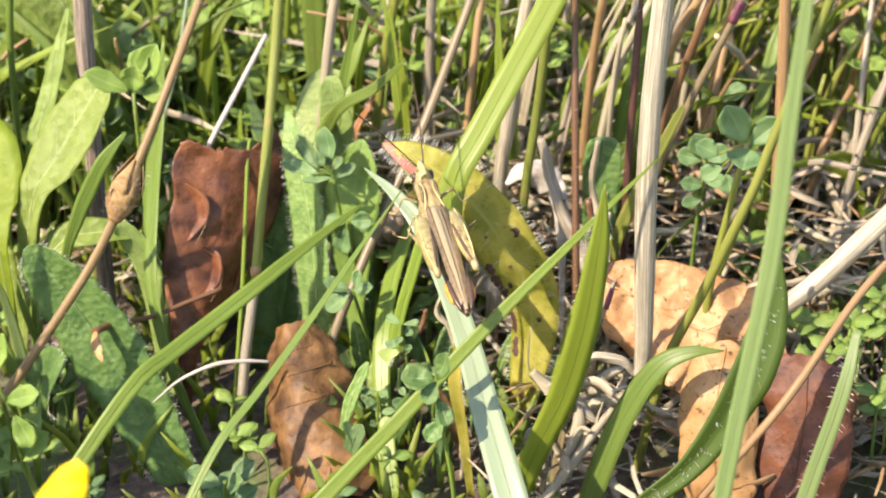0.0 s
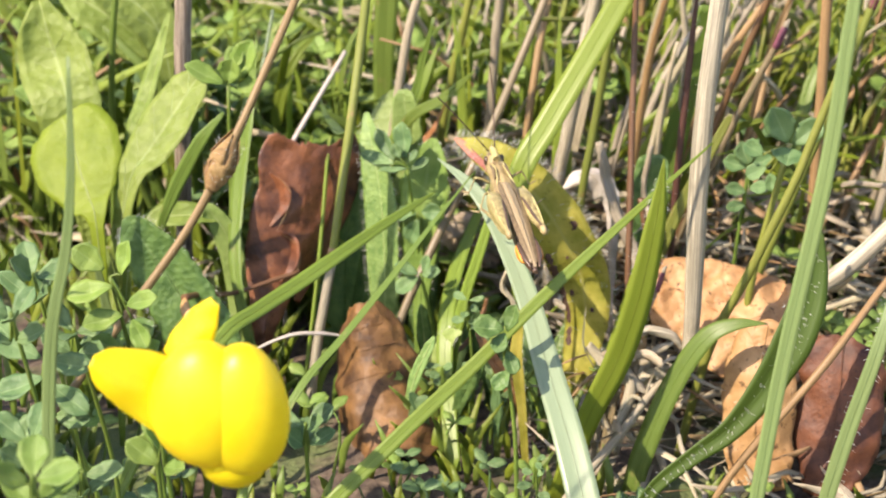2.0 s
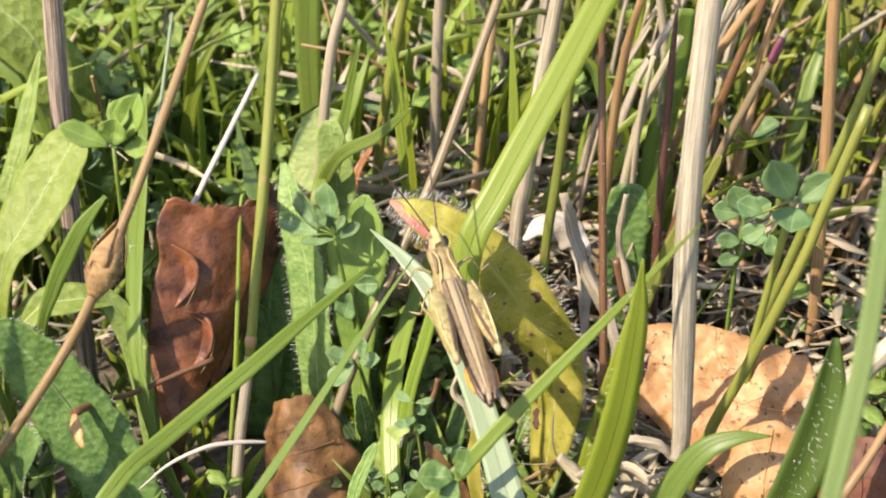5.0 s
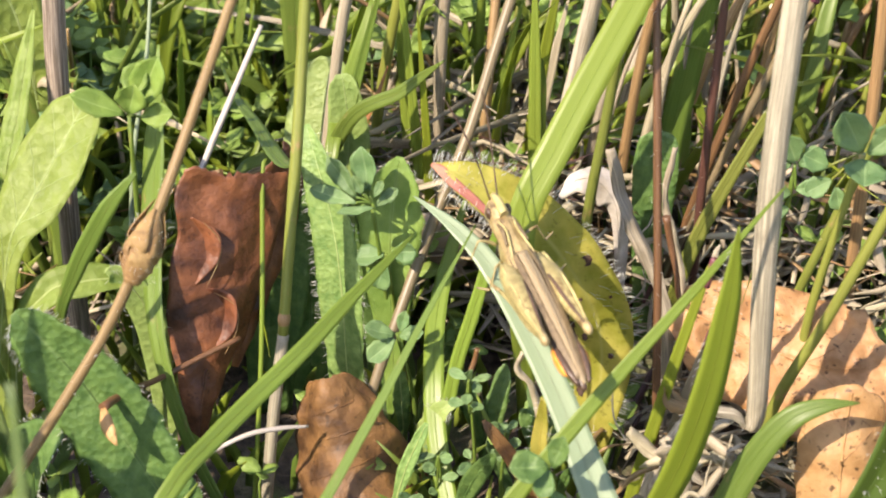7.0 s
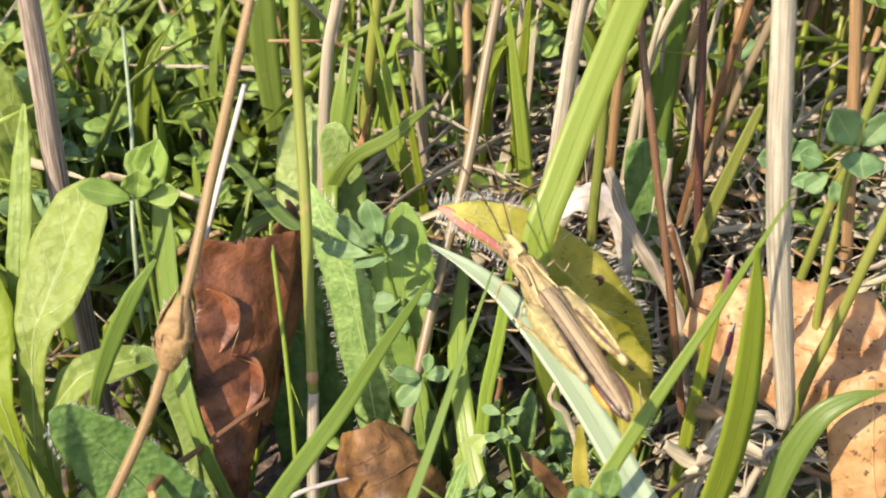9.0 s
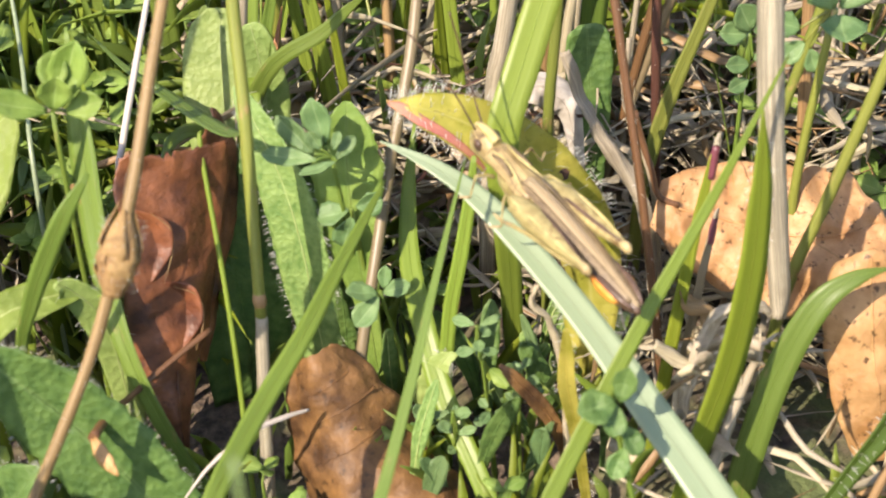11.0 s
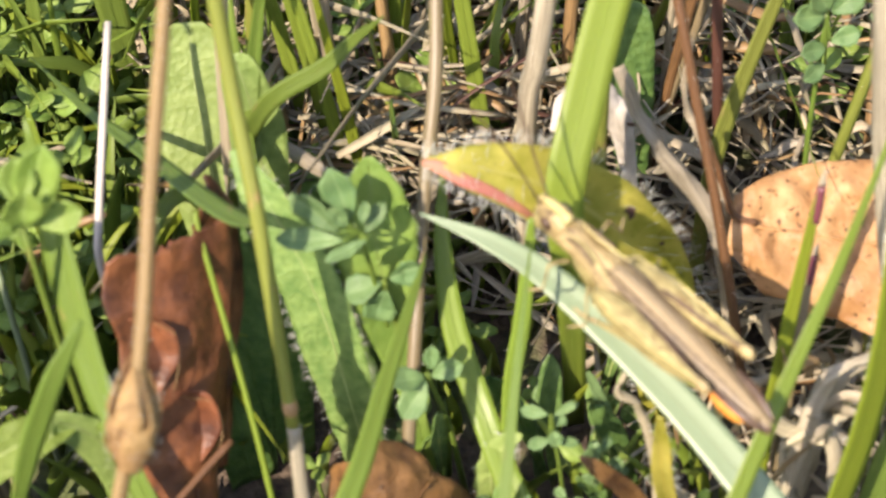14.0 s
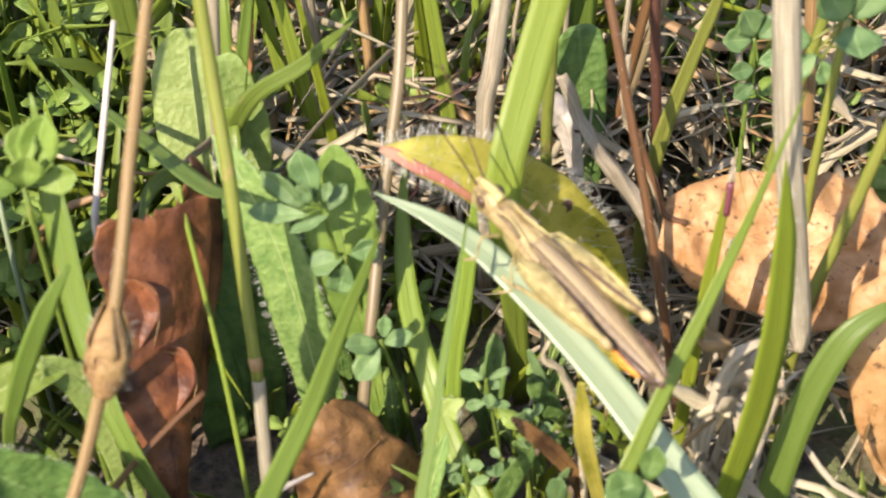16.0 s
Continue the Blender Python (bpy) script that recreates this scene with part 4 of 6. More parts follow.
def build_yellow_leaf():
    """The arching, yellowing leaf with a pink tip and a fringe of hairs."""
    line = [(-0.4, -10.8, 26.9), (1.6, -11.8, 26.6), (4.2, -12.6, 25.6), (7, -13, 23.4), (9.6, -13.2, 20.2), (11.6, -13, 16.6), (13, -12.6, 12.8), (13.4, -13, 8.8), (12.8, -14.4, 4), (12.2, -15, -1)]
    wid = [0.2, 2.3, 3.7, 4.9, 5.6, 5.6, 5.4, 4.8, 3.4, 1.6]
    face = (-0.2, -0.68, 0.7)
    ob = plant("hairy_leaf", "blade", ribbon(line, wid, face, n=48, across=11, fold=0.1, curl=-0.25, thick=0.2, wave=0.22, crumple=0.22, ragged=0.1, seed=3), L_YELLOW,
               "yellowing hairy leaf with dark blotches and a pink tip", "leaf")
    at = strip(line, wid, face, fold=0.1, curl=-0.25, wave=0.22, crumple=0.22, seed=3)
    edge = [at(s, u) for s, u in ((0.0, 0.0), (0.05, 0.35), (0.12, 0.66), (0.2, 0.76), (0.28, 0.84), (0.36, 0.9))]
    part("leaf_tip", ribbon([q + nor * 0.07 for q, nor, _ in edge], [0.3, 0.8, 0.8, 0.65, 0.5, 0.1], edge[2][1], n=22, across=5, fold=0.0, thick=0.09, wave=0.25, seed=3), L_BLUSH, ob, "pink blushing tip")
    r = random.Random(12)
    spots = []
    for _ in range(460):
        s = r.uniform(0.0, 0.9)
        u = r.choice((-1, 1, 1, -1, r.uniform(-1, 1)))
        q, nor, _ = at(s, u)
        spots.append((q, (at(s, 1)[0] - at(s, -1)[0]).normalized() * u + nor * 0.5 * r.random()))
    part("hairs", hairs(bmesh.new(), spots, 0.95, 0.022, spread=0.35), HAIR, ob, "fringe of white hairs")
    blot = plain_material("dark_blotch", (0.03, 0.015, 0.01), (0.10, 0.05, 0.03), rough=0.7)
    marks = ((0.50, -0.5, 0.6, 0.5), (0.55, 0.8, 0.3, 0.7), (0.60, 0.82, 0.4, 1.1), (0.655, 0.78, 0.36, 1.2), (0.71, 0.8, 0.42, 1.3), (0.765, 0.74, 0.34, 1.2), (0.82, 0.72, 0.36, 1.0),
             (0.63, 0.5, 0.16, 0.4), (0.69, 0.48, 0.2, 0.35), (0.57, 0.2, 0.14, 0.16), (0.46, 0.35, 0.12, 0.12), (0.74, -0.3, 0.2, 0.25), (0.60, -0.6, 0.12, 0.14))
    for k, (s, u, a, b) in enumerate(marks):
        c, nor, _ = at(s, u)
        t = (at(s + 0.02, u)[0] - at(s - 0.02, u)[0]).normalized()
        c = c + nor * 0.12
        w = [a * 0.4, a * 2.6, a * 1.7, a * 2.8, a * 0.4]
        part("blotch", ribbon([c - t * b, c - t * b * 0.5, c, c + t * b * 0.5, c + t * b], w, nor, n=14, across=5, thick=0.1, fold=0.0, curl=-0.2, ragged=0.45, wave=0.3, crumple=0.15, seed=k + 20), blot, ob, "dark withered blotch")


build_yellow_leaf()


# ---- dead leaves ----
def dead_leaf(pts, widths, mat, label, face, petiole=(), veins=(), **kw):
    args = dict(n=44, across=17, fold=0.05, thick=0.22, wave=0.25, ragged=0.12)
    args.update(kw)
    r = root("dead_leaf", pts[-1], label, "leaf")
    o = Vector(pts[-1])
    part("blade", ribbon([Vector(p) - o for p in pts], widths, face, **args), mat, r)
    if petiole:
        part("petiole", tube([Vector(p) - o for p in petiole], [0.26, 0.24, 0.24, 0.3, 0.36], 18, 8, rough=0.1), G_BROWN, r, "thin curved leaf stalk")
    shape = {k: v for k, v in args.items() if k in ("fold", "wave", "curl", "seed", "crumple")}
    at = strip([Vector(p) - o for p in pts], widths, face, **shape)
    for s0, u0, s1, u1, rad in veins:
        part("vein", vein(at, s0, u0, s1, u1, rad, 0.02, 20), mat, r, "raised vein")
    return r


def torn(seed, deep, round_=0.0):
    """A ragged upper edge."""
    return lambda u: round_ * abs(u) ** 2.5 + deep * (0.5 + 0.5 * noise.noise(Vector((u * 2.6, seed, 0)))) + deep * 0.4 * abs(noise.noise(Vector((u * 9, seed, 3))))


def jagged(seed, deep):
    """A torn upper edge with sharp teeth."""
    return lambda u: deep * (0.45 + 0.5 * noise.noise(Vector((u * 2.2, seed, 0))) + 0.55 * abs(noise.noise(Vector((u * 7.0, seed, 5)))))


def build_dead_leaves():
    rust = dead_leaf([(-15.4, -8.7, 25.8), (-15.8, -9.4, 23.4), (-16.4, -10.6, 19.9), (-17.3, -12.1, 16.5), (-17.9, -13.6, 13), (-18.5, -15, 10), (-18.9, -16.2, 7.4), (-19.0, -17.0, 4.6), (-19.2, -17.8, 0.3)],
                     [9.0, 9.0, 8.5, 8.2, 7.0, 4.6, 2.6, 1.3, 0.6], L_RUST, "rust-brown curled dead leaf standing on its tip", (0.46, -0.84, 0.3), curl=[-0.15, -0.3, -0.4, -0.45], wave=0.16, seed=11, n=72, across=31,
                     crumple=0.26, start=jagged(4, 0.10), petiole=[(-15.6, -14.6, 13.0), (-18.4, -16.2, 12.4), (-21.5, -18.4, 11.9), (-23.6, -22.2, 13.4), (-24.8, -25.0, 14.2)],
                     veins=((0.62, -0.05, 0.95, 0.05, 0.14),))
    o = Vector((-19.2, -17.8, 0.3))
    for lobe in (((-18.2, -11.6, 22.0), (-17.0, -11.7, 20.3), (-17.2, -12.2, 18.7), (-18.2, -13.2, 16.8)), ((-17.6, -13.0, 16.3), (-16.0, -13.0, 15.0), (-15.9, -13.6, 13.2), (-16.9, -14.6, 11.4))):
        pts = [Vector(p) - o for p in lobe]
        part("curled_lobe", ribbon([p + Vector((-1.15, 0.55, 0)) for p in pts], [0.6, 2.7, 2.6, 0.6], (-0.5, -0.85, 0.2), n=30, across=13, curl=-0.2, thick=0.06, wave=0.12, crumple=0.12, seed=5), L_RUST, rust, "curled lobe with a lit rim")
        part("rim", tube([p + Vector((0.02, -0.02, 0)) for p in pts], [0.02, 0.04, 0.045, 0.02], 22, 6), G_TAN, rust, "pale curled rim")
    part("withered_end", ribbon([Vector(p) - o for p in ((-24.8, -25.0, 14.2), (-24.6, -25.8, 13.9), (-24.2, -26.6, 13.2), (-23.6, -27.2, 12.4))], [0.4, 1.0, 1.1, 0.2], (-0.3, -0.8, 0.5), n=12, across=7, curl=-0.5, thick=0.1, wave=0.3, seed=8), L_BUFF, rust, "withered orange end of the stalk")
    flap = [(-13.2, -5.6, 24.6), (-12.6, -5.4, 22.6), (-12.8, -6.4, 19.6), (-13.8, -8.2, 16.0), (-15.2, -10.6, 12.0), (-16.4, -12.6, 8.6)]
    part("folded_half", ribbon([Vector(p) - o for p in flap], [3.4, 4.6, 4.8, 4.0, 2.6, 0.8], (0.75, -0.6, 0.25), n=40, across=15, curl=-0.3, thick=0.2, wave=0.2, ragged=0.12, crumple=0.25, seed=14, start=torn(6, 0.1, 0.0)), L_RUST, rust, "other half of the leaf folded back")
    dead_leaf([(-8.9, -17.9, 11.8), (-8.6, -18.5, 10.9), (-8.0, -19.8, 8.8), (-7.3, -21.4, 6.2), (-6.4, -23.4, 3.4), (-5.2, -26.2, 1.6), (-4.2, -29.0, 0.3)],
              [2.4, 4.8, 7.0, 9.0, 10.6, 10.4, 6.0], L_TAN, "tan-brown rolled dead leaf on the ground", (-0.12, -0.85, 0.5), curl=[-0.9, -1.0, -0.9, -0.7], wave=0.3, ragged=0.2, seed=21, n=60, across=27, crumple=0.5, veins=((0.26, -0.75, 0.30, 0.8, 0.08), (0.38, -0.8, 0.42, 0.7, 0.09), (0.52, -0.7, 0.56, 0.8, 0.07)), start=jagged(8, 0.07))
    dead_leaf([(36.6, -15.4, 11.4), (35.2, -15.8, 11.2), (32.5, -16.0, 10.9), (29, -15.0, 11.0), (25.5, -13.3, 11.8), (22, -11.7, 12.7), (19.4, -10.8, 13.6)],
              [7.0, 9.6, 11.4, 11.6, 10.4, 8.0, 3.6], L_BUFF, "large buff-orange dead leaf with dark specks", (-0.12, -0.70, 0.70), curl=-0.14, wave=0.16, seed=31, n=56, across=27, crumple=0.85, veins=((0.9, 0, 0.15, 0.05, 0.13), (0.7, 0, 0.45, 0.8, 0.06), (0.5, 0, 0.25, 0.8, 0.06), (0.65, 0, 0.4, -0.8, 0.06), (0.45, 0, 0.2, -0.8, 0.06)), start=torn(15, 0.06, 0.05),
              petiole=[(21, -11.4, 13.4), (19.6, -10.8, 14.2), (19.2, -10.2, 16.4), (18.6, -9.4, 19), (18.2, -9, 21)])
    dead_leaf([(31.2, -23.2, 15.6), (31.0, -24.2, 14.6), (30.6, -26, 11.4), (30.6, -27.4, 7.6), (31, -28.6, 3.6), (31.4, -29.4, 0.3)],
              [2.6, 5.2, 6.6, 7.0, 6.4, 5.0], L_BUFF, "curled lobe of a buff dead leaf", (-0.1, -0.8, 0.6), veins=((0.15, 0, 0.9, 0.1, 0.1), (0.35, 0, 0.2, 0.8, 0.05), (0.45, 0, 0.3, -0.8, 0.05)), curl=-0.45, wave=0.2, seed=41, n=40, across=21, crumple=0.35, start=torn(3, 0.08, 0.12))
    # This leaf is dark by its material, which stands in for shade.
    dead_leaf([(38.5, -23, 14.5), (38.2, -24, 13), (38.2, -26, 9.6), (37.8, -28, 5), (37.2, -29.5, 0.3)], [4, 7, 8, 8, 4], L_RUST_SHADED, "dead leaf with shade put into its dark reddish-brown", (-0.2, -0.8, 0.6), veins=((0.15, 0, 0.9, 0.1, 0.1),), curl=-0.3, seed=51,
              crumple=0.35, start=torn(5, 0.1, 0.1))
    dead_leaf([(10.0, -3.9, 19.6), (11.2, -3.5, 20.9), (12.8, -3.2, 20.9), (14.2, -3.2, 19.4), (15.0, -3.4, 17.0), (15.4, -4, 8), (15.5, -4.4, 0.3)], [0.5, 2.0, 3.2, 3.0, 1.6, 0.5, 0.5], L_HUSK,
              "folded white dry husk behind the yellow leaf", (-0.3, -0.5, 0.85), veins=((0.15, 0, 0.9, 0.1, 0.05),), curl=-0.6, wave=0.3, seed=61, crumple=0.25)

    rr = random.Random(93)
    for k in range(22):
        x, y = (rr.uniform(-5, 8), rr.uniform(3, 18)) if k < 12 else (rr.uniform(8, 44), rr.uniform(8, 34))
        z, a, l, w = rr.uniform(5, 12), rr.uniform(0, 6.283), rr.uniform(4, 8), rr.uniform(2.2, 4.5)
        d = Vector((math.cos(a), 0.6 * math.sin(a), rr.uniform(-0.5, 0.3))) * l
        p = Vector((x, y, z))
        dead_leaf([p, p + d * 0.3 + Vector((0, 0, 0.6)), p + d * 0.65, p + d], [w * 0.5, w, w * 0.9, w * 0.2], L_BEIGE, "crumpled beige scrap of a dead leaf in the straw", (rr.uniform(-0.5, 0.5), -0.7, 0.7), n=20, across=9,
                  curl=-0.4, wave=0.4, crumple=0.5, seed=k, start=torn(k, 0.12, 0.0), veins=((0.15, 0, 0.9, 0, 0.08),))


build_dead_leaves()


# ---- clovers and trefoils ----
def leaflet(bm, base, direction, length, width, face, seed=0, cup=0.4):
    b, d = Vector(base), Vector(direction).normalized()
    f = Vector(face)
    mid = b + d * length * 0.5 - f.normalized() * length * 0.05
    return ribbon([b, b + d * length * 0.25, mid, b + d * length * 0.8, b + d * length], [width * 0.12, width * 0.62, width * 0.98, width * 0.86, width * 0.12],
                  face, n=13, across=7, fold=cup, thick=0.13, wave=0.12, seed=seed, bm=bm)


def trefoil(at, foot, leaves, mat, label, stem_mat=None, radius=0.22, name="trefoil_sprig"):
    """A sprig: a thin stem from foot to at, and leaflets given as (offset, direction, length, width, facing)."""
    o = Vector(foot)
    r = root(name, foot, label, "plant")
    a = Vector(at) - o
    bend = Vector((a.x * 0.35, a.y * 0.35, a.z * 0.55))
    part("stalk", tube([(0, 0, -1), bend * 0.5, bend, a], [radius, radius, radius * 0.9, radius * 0.7], 16, 7), stem_mat or G_MID, r)
    for k, (off, d, ln, wd, face) in enumerate(leaves):
        p = a + Vector(off)
        if Vector(off).length > 0.8:
            part("petiole", tube([a, (a + p) / 2 + Vector((0, 0, 0.1)), p], [0.12, 0.11, 0.1], 8, 6), stem_mat or G_MID, r)
        part("leaflet", leaflet(bmesh.new(), p, d, ln, wd, face, k + len(label)), mat, r)
    return r


F = (-0.1, -0.8, 0.6)


def build_trefoils():
    up, out = (-0.1, -0.75, 0.65), (-0.35, -0.85, 0.4)
    trefoil((-5.0, -12.0, 24.0), (-3.5, -9.5, 0), [
        ((-1.2, 0, 0.6), (-2.2, 1.4, 2.8), 3.8, 1.7, (-0.3, -0.9, 0.3)), ((-1.2, -0.8, 0.6), (-3.5, 1.6, 0.2), 4.0, 1.5, (-0.2, -0.6, 0.8)),
        ((0.2, -0.9, 0.2), (-2.8, -0.6, -0.1), 2.9, 0.9, (0, -0.3, 0.95)), ((-0.3, 0.8, 0.6), (-0.5, 0.8, 3.6), 3.7, 2.2, (-0.3, -0.9, 0.2)),
        ((-0.7, 0, 0.9), (-0.5, 0.3, 1), 1.6, 1.3, (-0.3, -0.9, 0.3)), ((0.3, 0.3, -0.4), (1.8, 1.0, 1.1), 2.2, 1.1, up), ((0.2, 0.2, 0.5), (0.5, 0.4, 0.9), 1.4, 0.8, out)],
        L_BLUE, "blue-green trefoil sprig with cupped leaflets beside the oval leaf")
    trefoil((-4.0, -11.4, 19.0), (-2.8, -10.2, 0), [
        ((-0.2, 0, -0.2), (-1.8, 0.6, -0.6), 2.4, 2.1, (0.2, -0.5, 0.85)), ((0.4, 0, 0), (1, 0, 0.1), 2.0, 2.1, (0.3, -0.9, 0.2)), ((0, -0.1, -0.8), (-0.3, 0.2, -1), 3.0, 2.2, F)],
        L_BLUE, "dark rounded trefoil leaf under the sprig")
    trefoil((-3.1, -15.3, 14.0), (-1.4, -13.6, 0), [
        ((-0.2, -0.2, 0), (-1, -0.2, 0.45), 2.6, 1.7, (0, -0.5, 0.9)), ((-0.2, -0.4, -0.2), (-0.75, -0.4, -0.5), 2.7, 1.9, (-0.1, -0.7, 0.7)),
        ((0.2, -0.3, 0), (0.9, -0.3, 0.4), 2.2, 1.4, (0, -0.7, 0.7)), ((0.3, 0, 0.2), (0.2, 0.2, 1), 1.8, 1.1, F)], L_BLUE, "small blue-green trefoil leaf low in the shade")
    trefoil((32.2, -12.5, 29), (28.5, -13.5, 0), [
        ((-0.2, -0.2, 0.2), (-0.5, 0, 1), 3.9, 3.1, (-0.2, -0.85, 0.5)), ((0.3, -0.2, 0.1), (0.8, 0, 0.75), 3.6, 2.6, (0.2, -0.8, 0.5)),
        ((0.1, -0.5, -0.3), (-0.1, -0.6, -0.2), 2.6, 3.6, (0, -0.6, 0.8)), ((-2.4, 0.4, -1.4), (-1, 0, 0.5), 2.2, 2.0, F), ((-2.0, 0.4, -2.6), (-0.8, 0, -0.5), 2.2, 1.8, F),
        ((-1.6, 0.3, -3.2), (0.2, -0.2, -1), 1.9, 1.6, F)], L_BLUE, "green clover with a folded round leaf on an olive stalk", G_STEM, 0.42, "clover_plant")
    trefoil((28.7, -5.2, 23.6), (27.6, -4.6, 0), [
        ((0, -0.2, 0.3), (-0.4, 0, 1), 2.6, 2.4, F), ((0.3, -0.2, 0), (0.8, -0.1, 0.6), 2.4, 2.0, F), ((-0.3, -0.2, 0), (-1, -0.1, 0.3), 2.4, 1.9, F),
        ((0.2, -0.3, -2.2), (0.8, -0.2, 0.2), 2.0, 1.5, F), ((-0.1, -0.3, -2.6), (-0.8, -0.2, 0.2), 2.2, 1.5, F), ((-0.1, -0.3, -4.0), (-0.8, -0.3, -0.1), 2.0, 1.3, F)],
        L_BLUE, "blue-green trefoil sprig behind the buff leaf")
    trefoil((-23.3, -10.8, 31.1), (-23.8, -9.6, 0), [
        ((-0.3, -0.2, 0.2), (-1, -0.2, 0.55), 4.4, 2.2, (-0.2, -0.6, 0.8)), ((0.1, -0.4, 0.4), (0.25, -0.2, 1), 2.9, 2.6, (0, -0.95, 0.3)),
        ((0.5, 0.2, 0.3), (0.45, 0.1, 1), 4.8, 2.8, (-0.1, -0.9, 0.3)), ((0.9, 0, -0.2), (0.9, -0.3, 0.3), 2.8, 2.0, F), ((0.3, 0, 1.2), (0.2, 0.5, 1), 3.0, 2.2, F)],
        L_CLOVER, "rounded green clover leaves above the rosette", G_MID, 0.26, "clover_plant")
    trefoil((7.5, -37.6, 19.0), (9.5, -38, 0), [
        ((0.2, -0.3, 0.6), (-0.95, -0.2, 0.1), 2.7, 2.5, (0, -0.6, 0.8)), ((0.5, -0.2, 0.4), (0.3, 0.1, 1), 2.6, 1.7, (-0.5, -0.85, 0.2)), ((0.3, -0.2, 0.2), (-0.3, -0.6, -0.6), 2.0, 1.6, F),
        ((0.6, -0.4, -1.4), (0.35, -0.5, -0.8), 2.2, 1.6, (0.3, -0.8, 0.4)), ((0.8, -0.3, -3.4), (-0.5, -0.4, -0.6), 2.2, 1.7, F)],
        L_HAIRY, "green trefoil sprig in front of the pale blade")

    low = (-0.1, -0.7, 0.7)
    for k, (at, foot) in enumerate((((2.5, -22, 14.6), (3.2, -21, 0)), ((5.4, -22.4, 10), (5, -22, 0)), ((2.8, -23, 7.5), (3, -22.5, 0)), ((0.2, -22.5, 7.6), (0.6, -22, 0)), ((-1.2, -19.5, 6), (-1, -19, 0)), ((11.2, -42, 9), (11.5, -41, 0)))):
        rr = random.Random(40 + k)
        leaves = []
        for j in range(7):
            a = j * 2.3 + k
            leaves.append(((math.cos(a) * 0.2, math.sin(a) * 0.2, -1.1 * (j // 2)), (math.cos(a), 0.6 * math.sin(a), rr.uniform(-0.2, 0.8)), rr.uniform(0.9, 1.7), rr.uniform(0.6, 1.0), low))
        trefoil(at, foot, leaves, L_BLUE, "small blue-green trefoil shoot under the grasshopper", None, 0.16)


build_trefoils()


def build_small_leaves():
    broad_leaf([(8.0, -25.4, 15.6), (7.9, -25.8, 13.4), (7.8, -26, 10.9), (8.4, -26, 6), (9, -26, -1)], [0.4, 1.1, 1.3, 1.0, 0.7], L_YELLOW, "small yellow hairy leaf under the pale blade", (-0.3, -0.8, 0.5), hair=60, fold=0.3)
    broad_leaf([(3.6, -23.6, 12), (4.4, -24, 11), (6.3, -24.2, 7.9), (7.6, -24.2, 4.6), (8.6, -24.2, -1)], [0.3, 1.0, 1.3, 1.0, 0.6], L_TAN, "small orange withered leaf near the ground", (-0.1, -0.7, 0.7))
    broad_leaf([(1.6, -18.5, 9.4), (0.4, -18.4, 8.8), (-0.6, -18.3, 6.4), (-0.8, -18.4, 3), (-0.6, -18.6, -1)], [0.3, 1.6, 2.2, 1.8, 1.0], L_PALE, "pale green toothed leaf low in the shade", (-0.2, -0.7, 0.6), serrate=0.3, teeth=10, hair=40)


    rr = random.Random(77)
    # The first kind has the shade under the blades in its colour.
    kinds = ((L_HAIRY, "small leaf under the blades with shade put into its dark green"), (L_BLUE, "small blue-green leaf in the shade under the blades"), (L_TOOTH, "small toothed leaf in the shade under the blades"))
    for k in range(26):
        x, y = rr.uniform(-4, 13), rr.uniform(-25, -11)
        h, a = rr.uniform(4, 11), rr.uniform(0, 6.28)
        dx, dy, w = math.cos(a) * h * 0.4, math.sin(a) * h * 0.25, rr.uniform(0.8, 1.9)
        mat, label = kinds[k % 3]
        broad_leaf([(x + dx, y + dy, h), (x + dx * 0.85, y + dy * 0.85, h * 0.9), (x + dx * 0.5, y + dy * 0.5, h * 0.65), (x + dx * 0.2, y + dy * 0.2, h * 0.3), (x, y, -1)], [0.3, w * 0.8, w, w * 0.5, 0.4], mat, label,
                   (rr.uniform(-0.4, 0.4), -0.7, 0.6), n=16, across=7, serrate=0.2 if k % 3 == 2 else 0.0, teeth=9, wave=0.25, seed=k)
    # Shade is put into the dark green of the next three leaves.
    broad_leaf([(-5.6, -3.6, 21), (-5.2, -3.8, 19), (-4.8, -4.0, 14), (-4.6, -4.6, 8), (-4.8, -5.0, -1)], [0.8, 3.2, 4.2, 3.6, 2.0], L_HAIRY, "leaf behind the toothed one with shade put into its dark green", (-0.1, -0.9, 0.3))
    # Added to cover bright ground with a dark leaf in place of shade.
    broad_leaf([(-14.2, -5.2, 13), (-14.2, -5.6, 10), (-14.4, -6.2, 4.5), (-14.5, -6.6, -1)], [1.0, 3.2, 3.8, 3.2], L_HAIRY, "dark green leaf added as shade beside the rust-brown leaf", (0.1, -0.9, 0.3))
    broad_leaf([(-10.4, -3.6, 20), (-10.4, -4.0, 17), (-10.6, -4.6, 12), (-10.8, -5.4, 6), (-11, -5.8, -1)], [1.2, 3.4, 4.4, 4.0, 2.4], L_HAIRY, "broad leaf with deep shade put into its dark green", (0.1, -0.9, 0.3))


build_small_leaves()


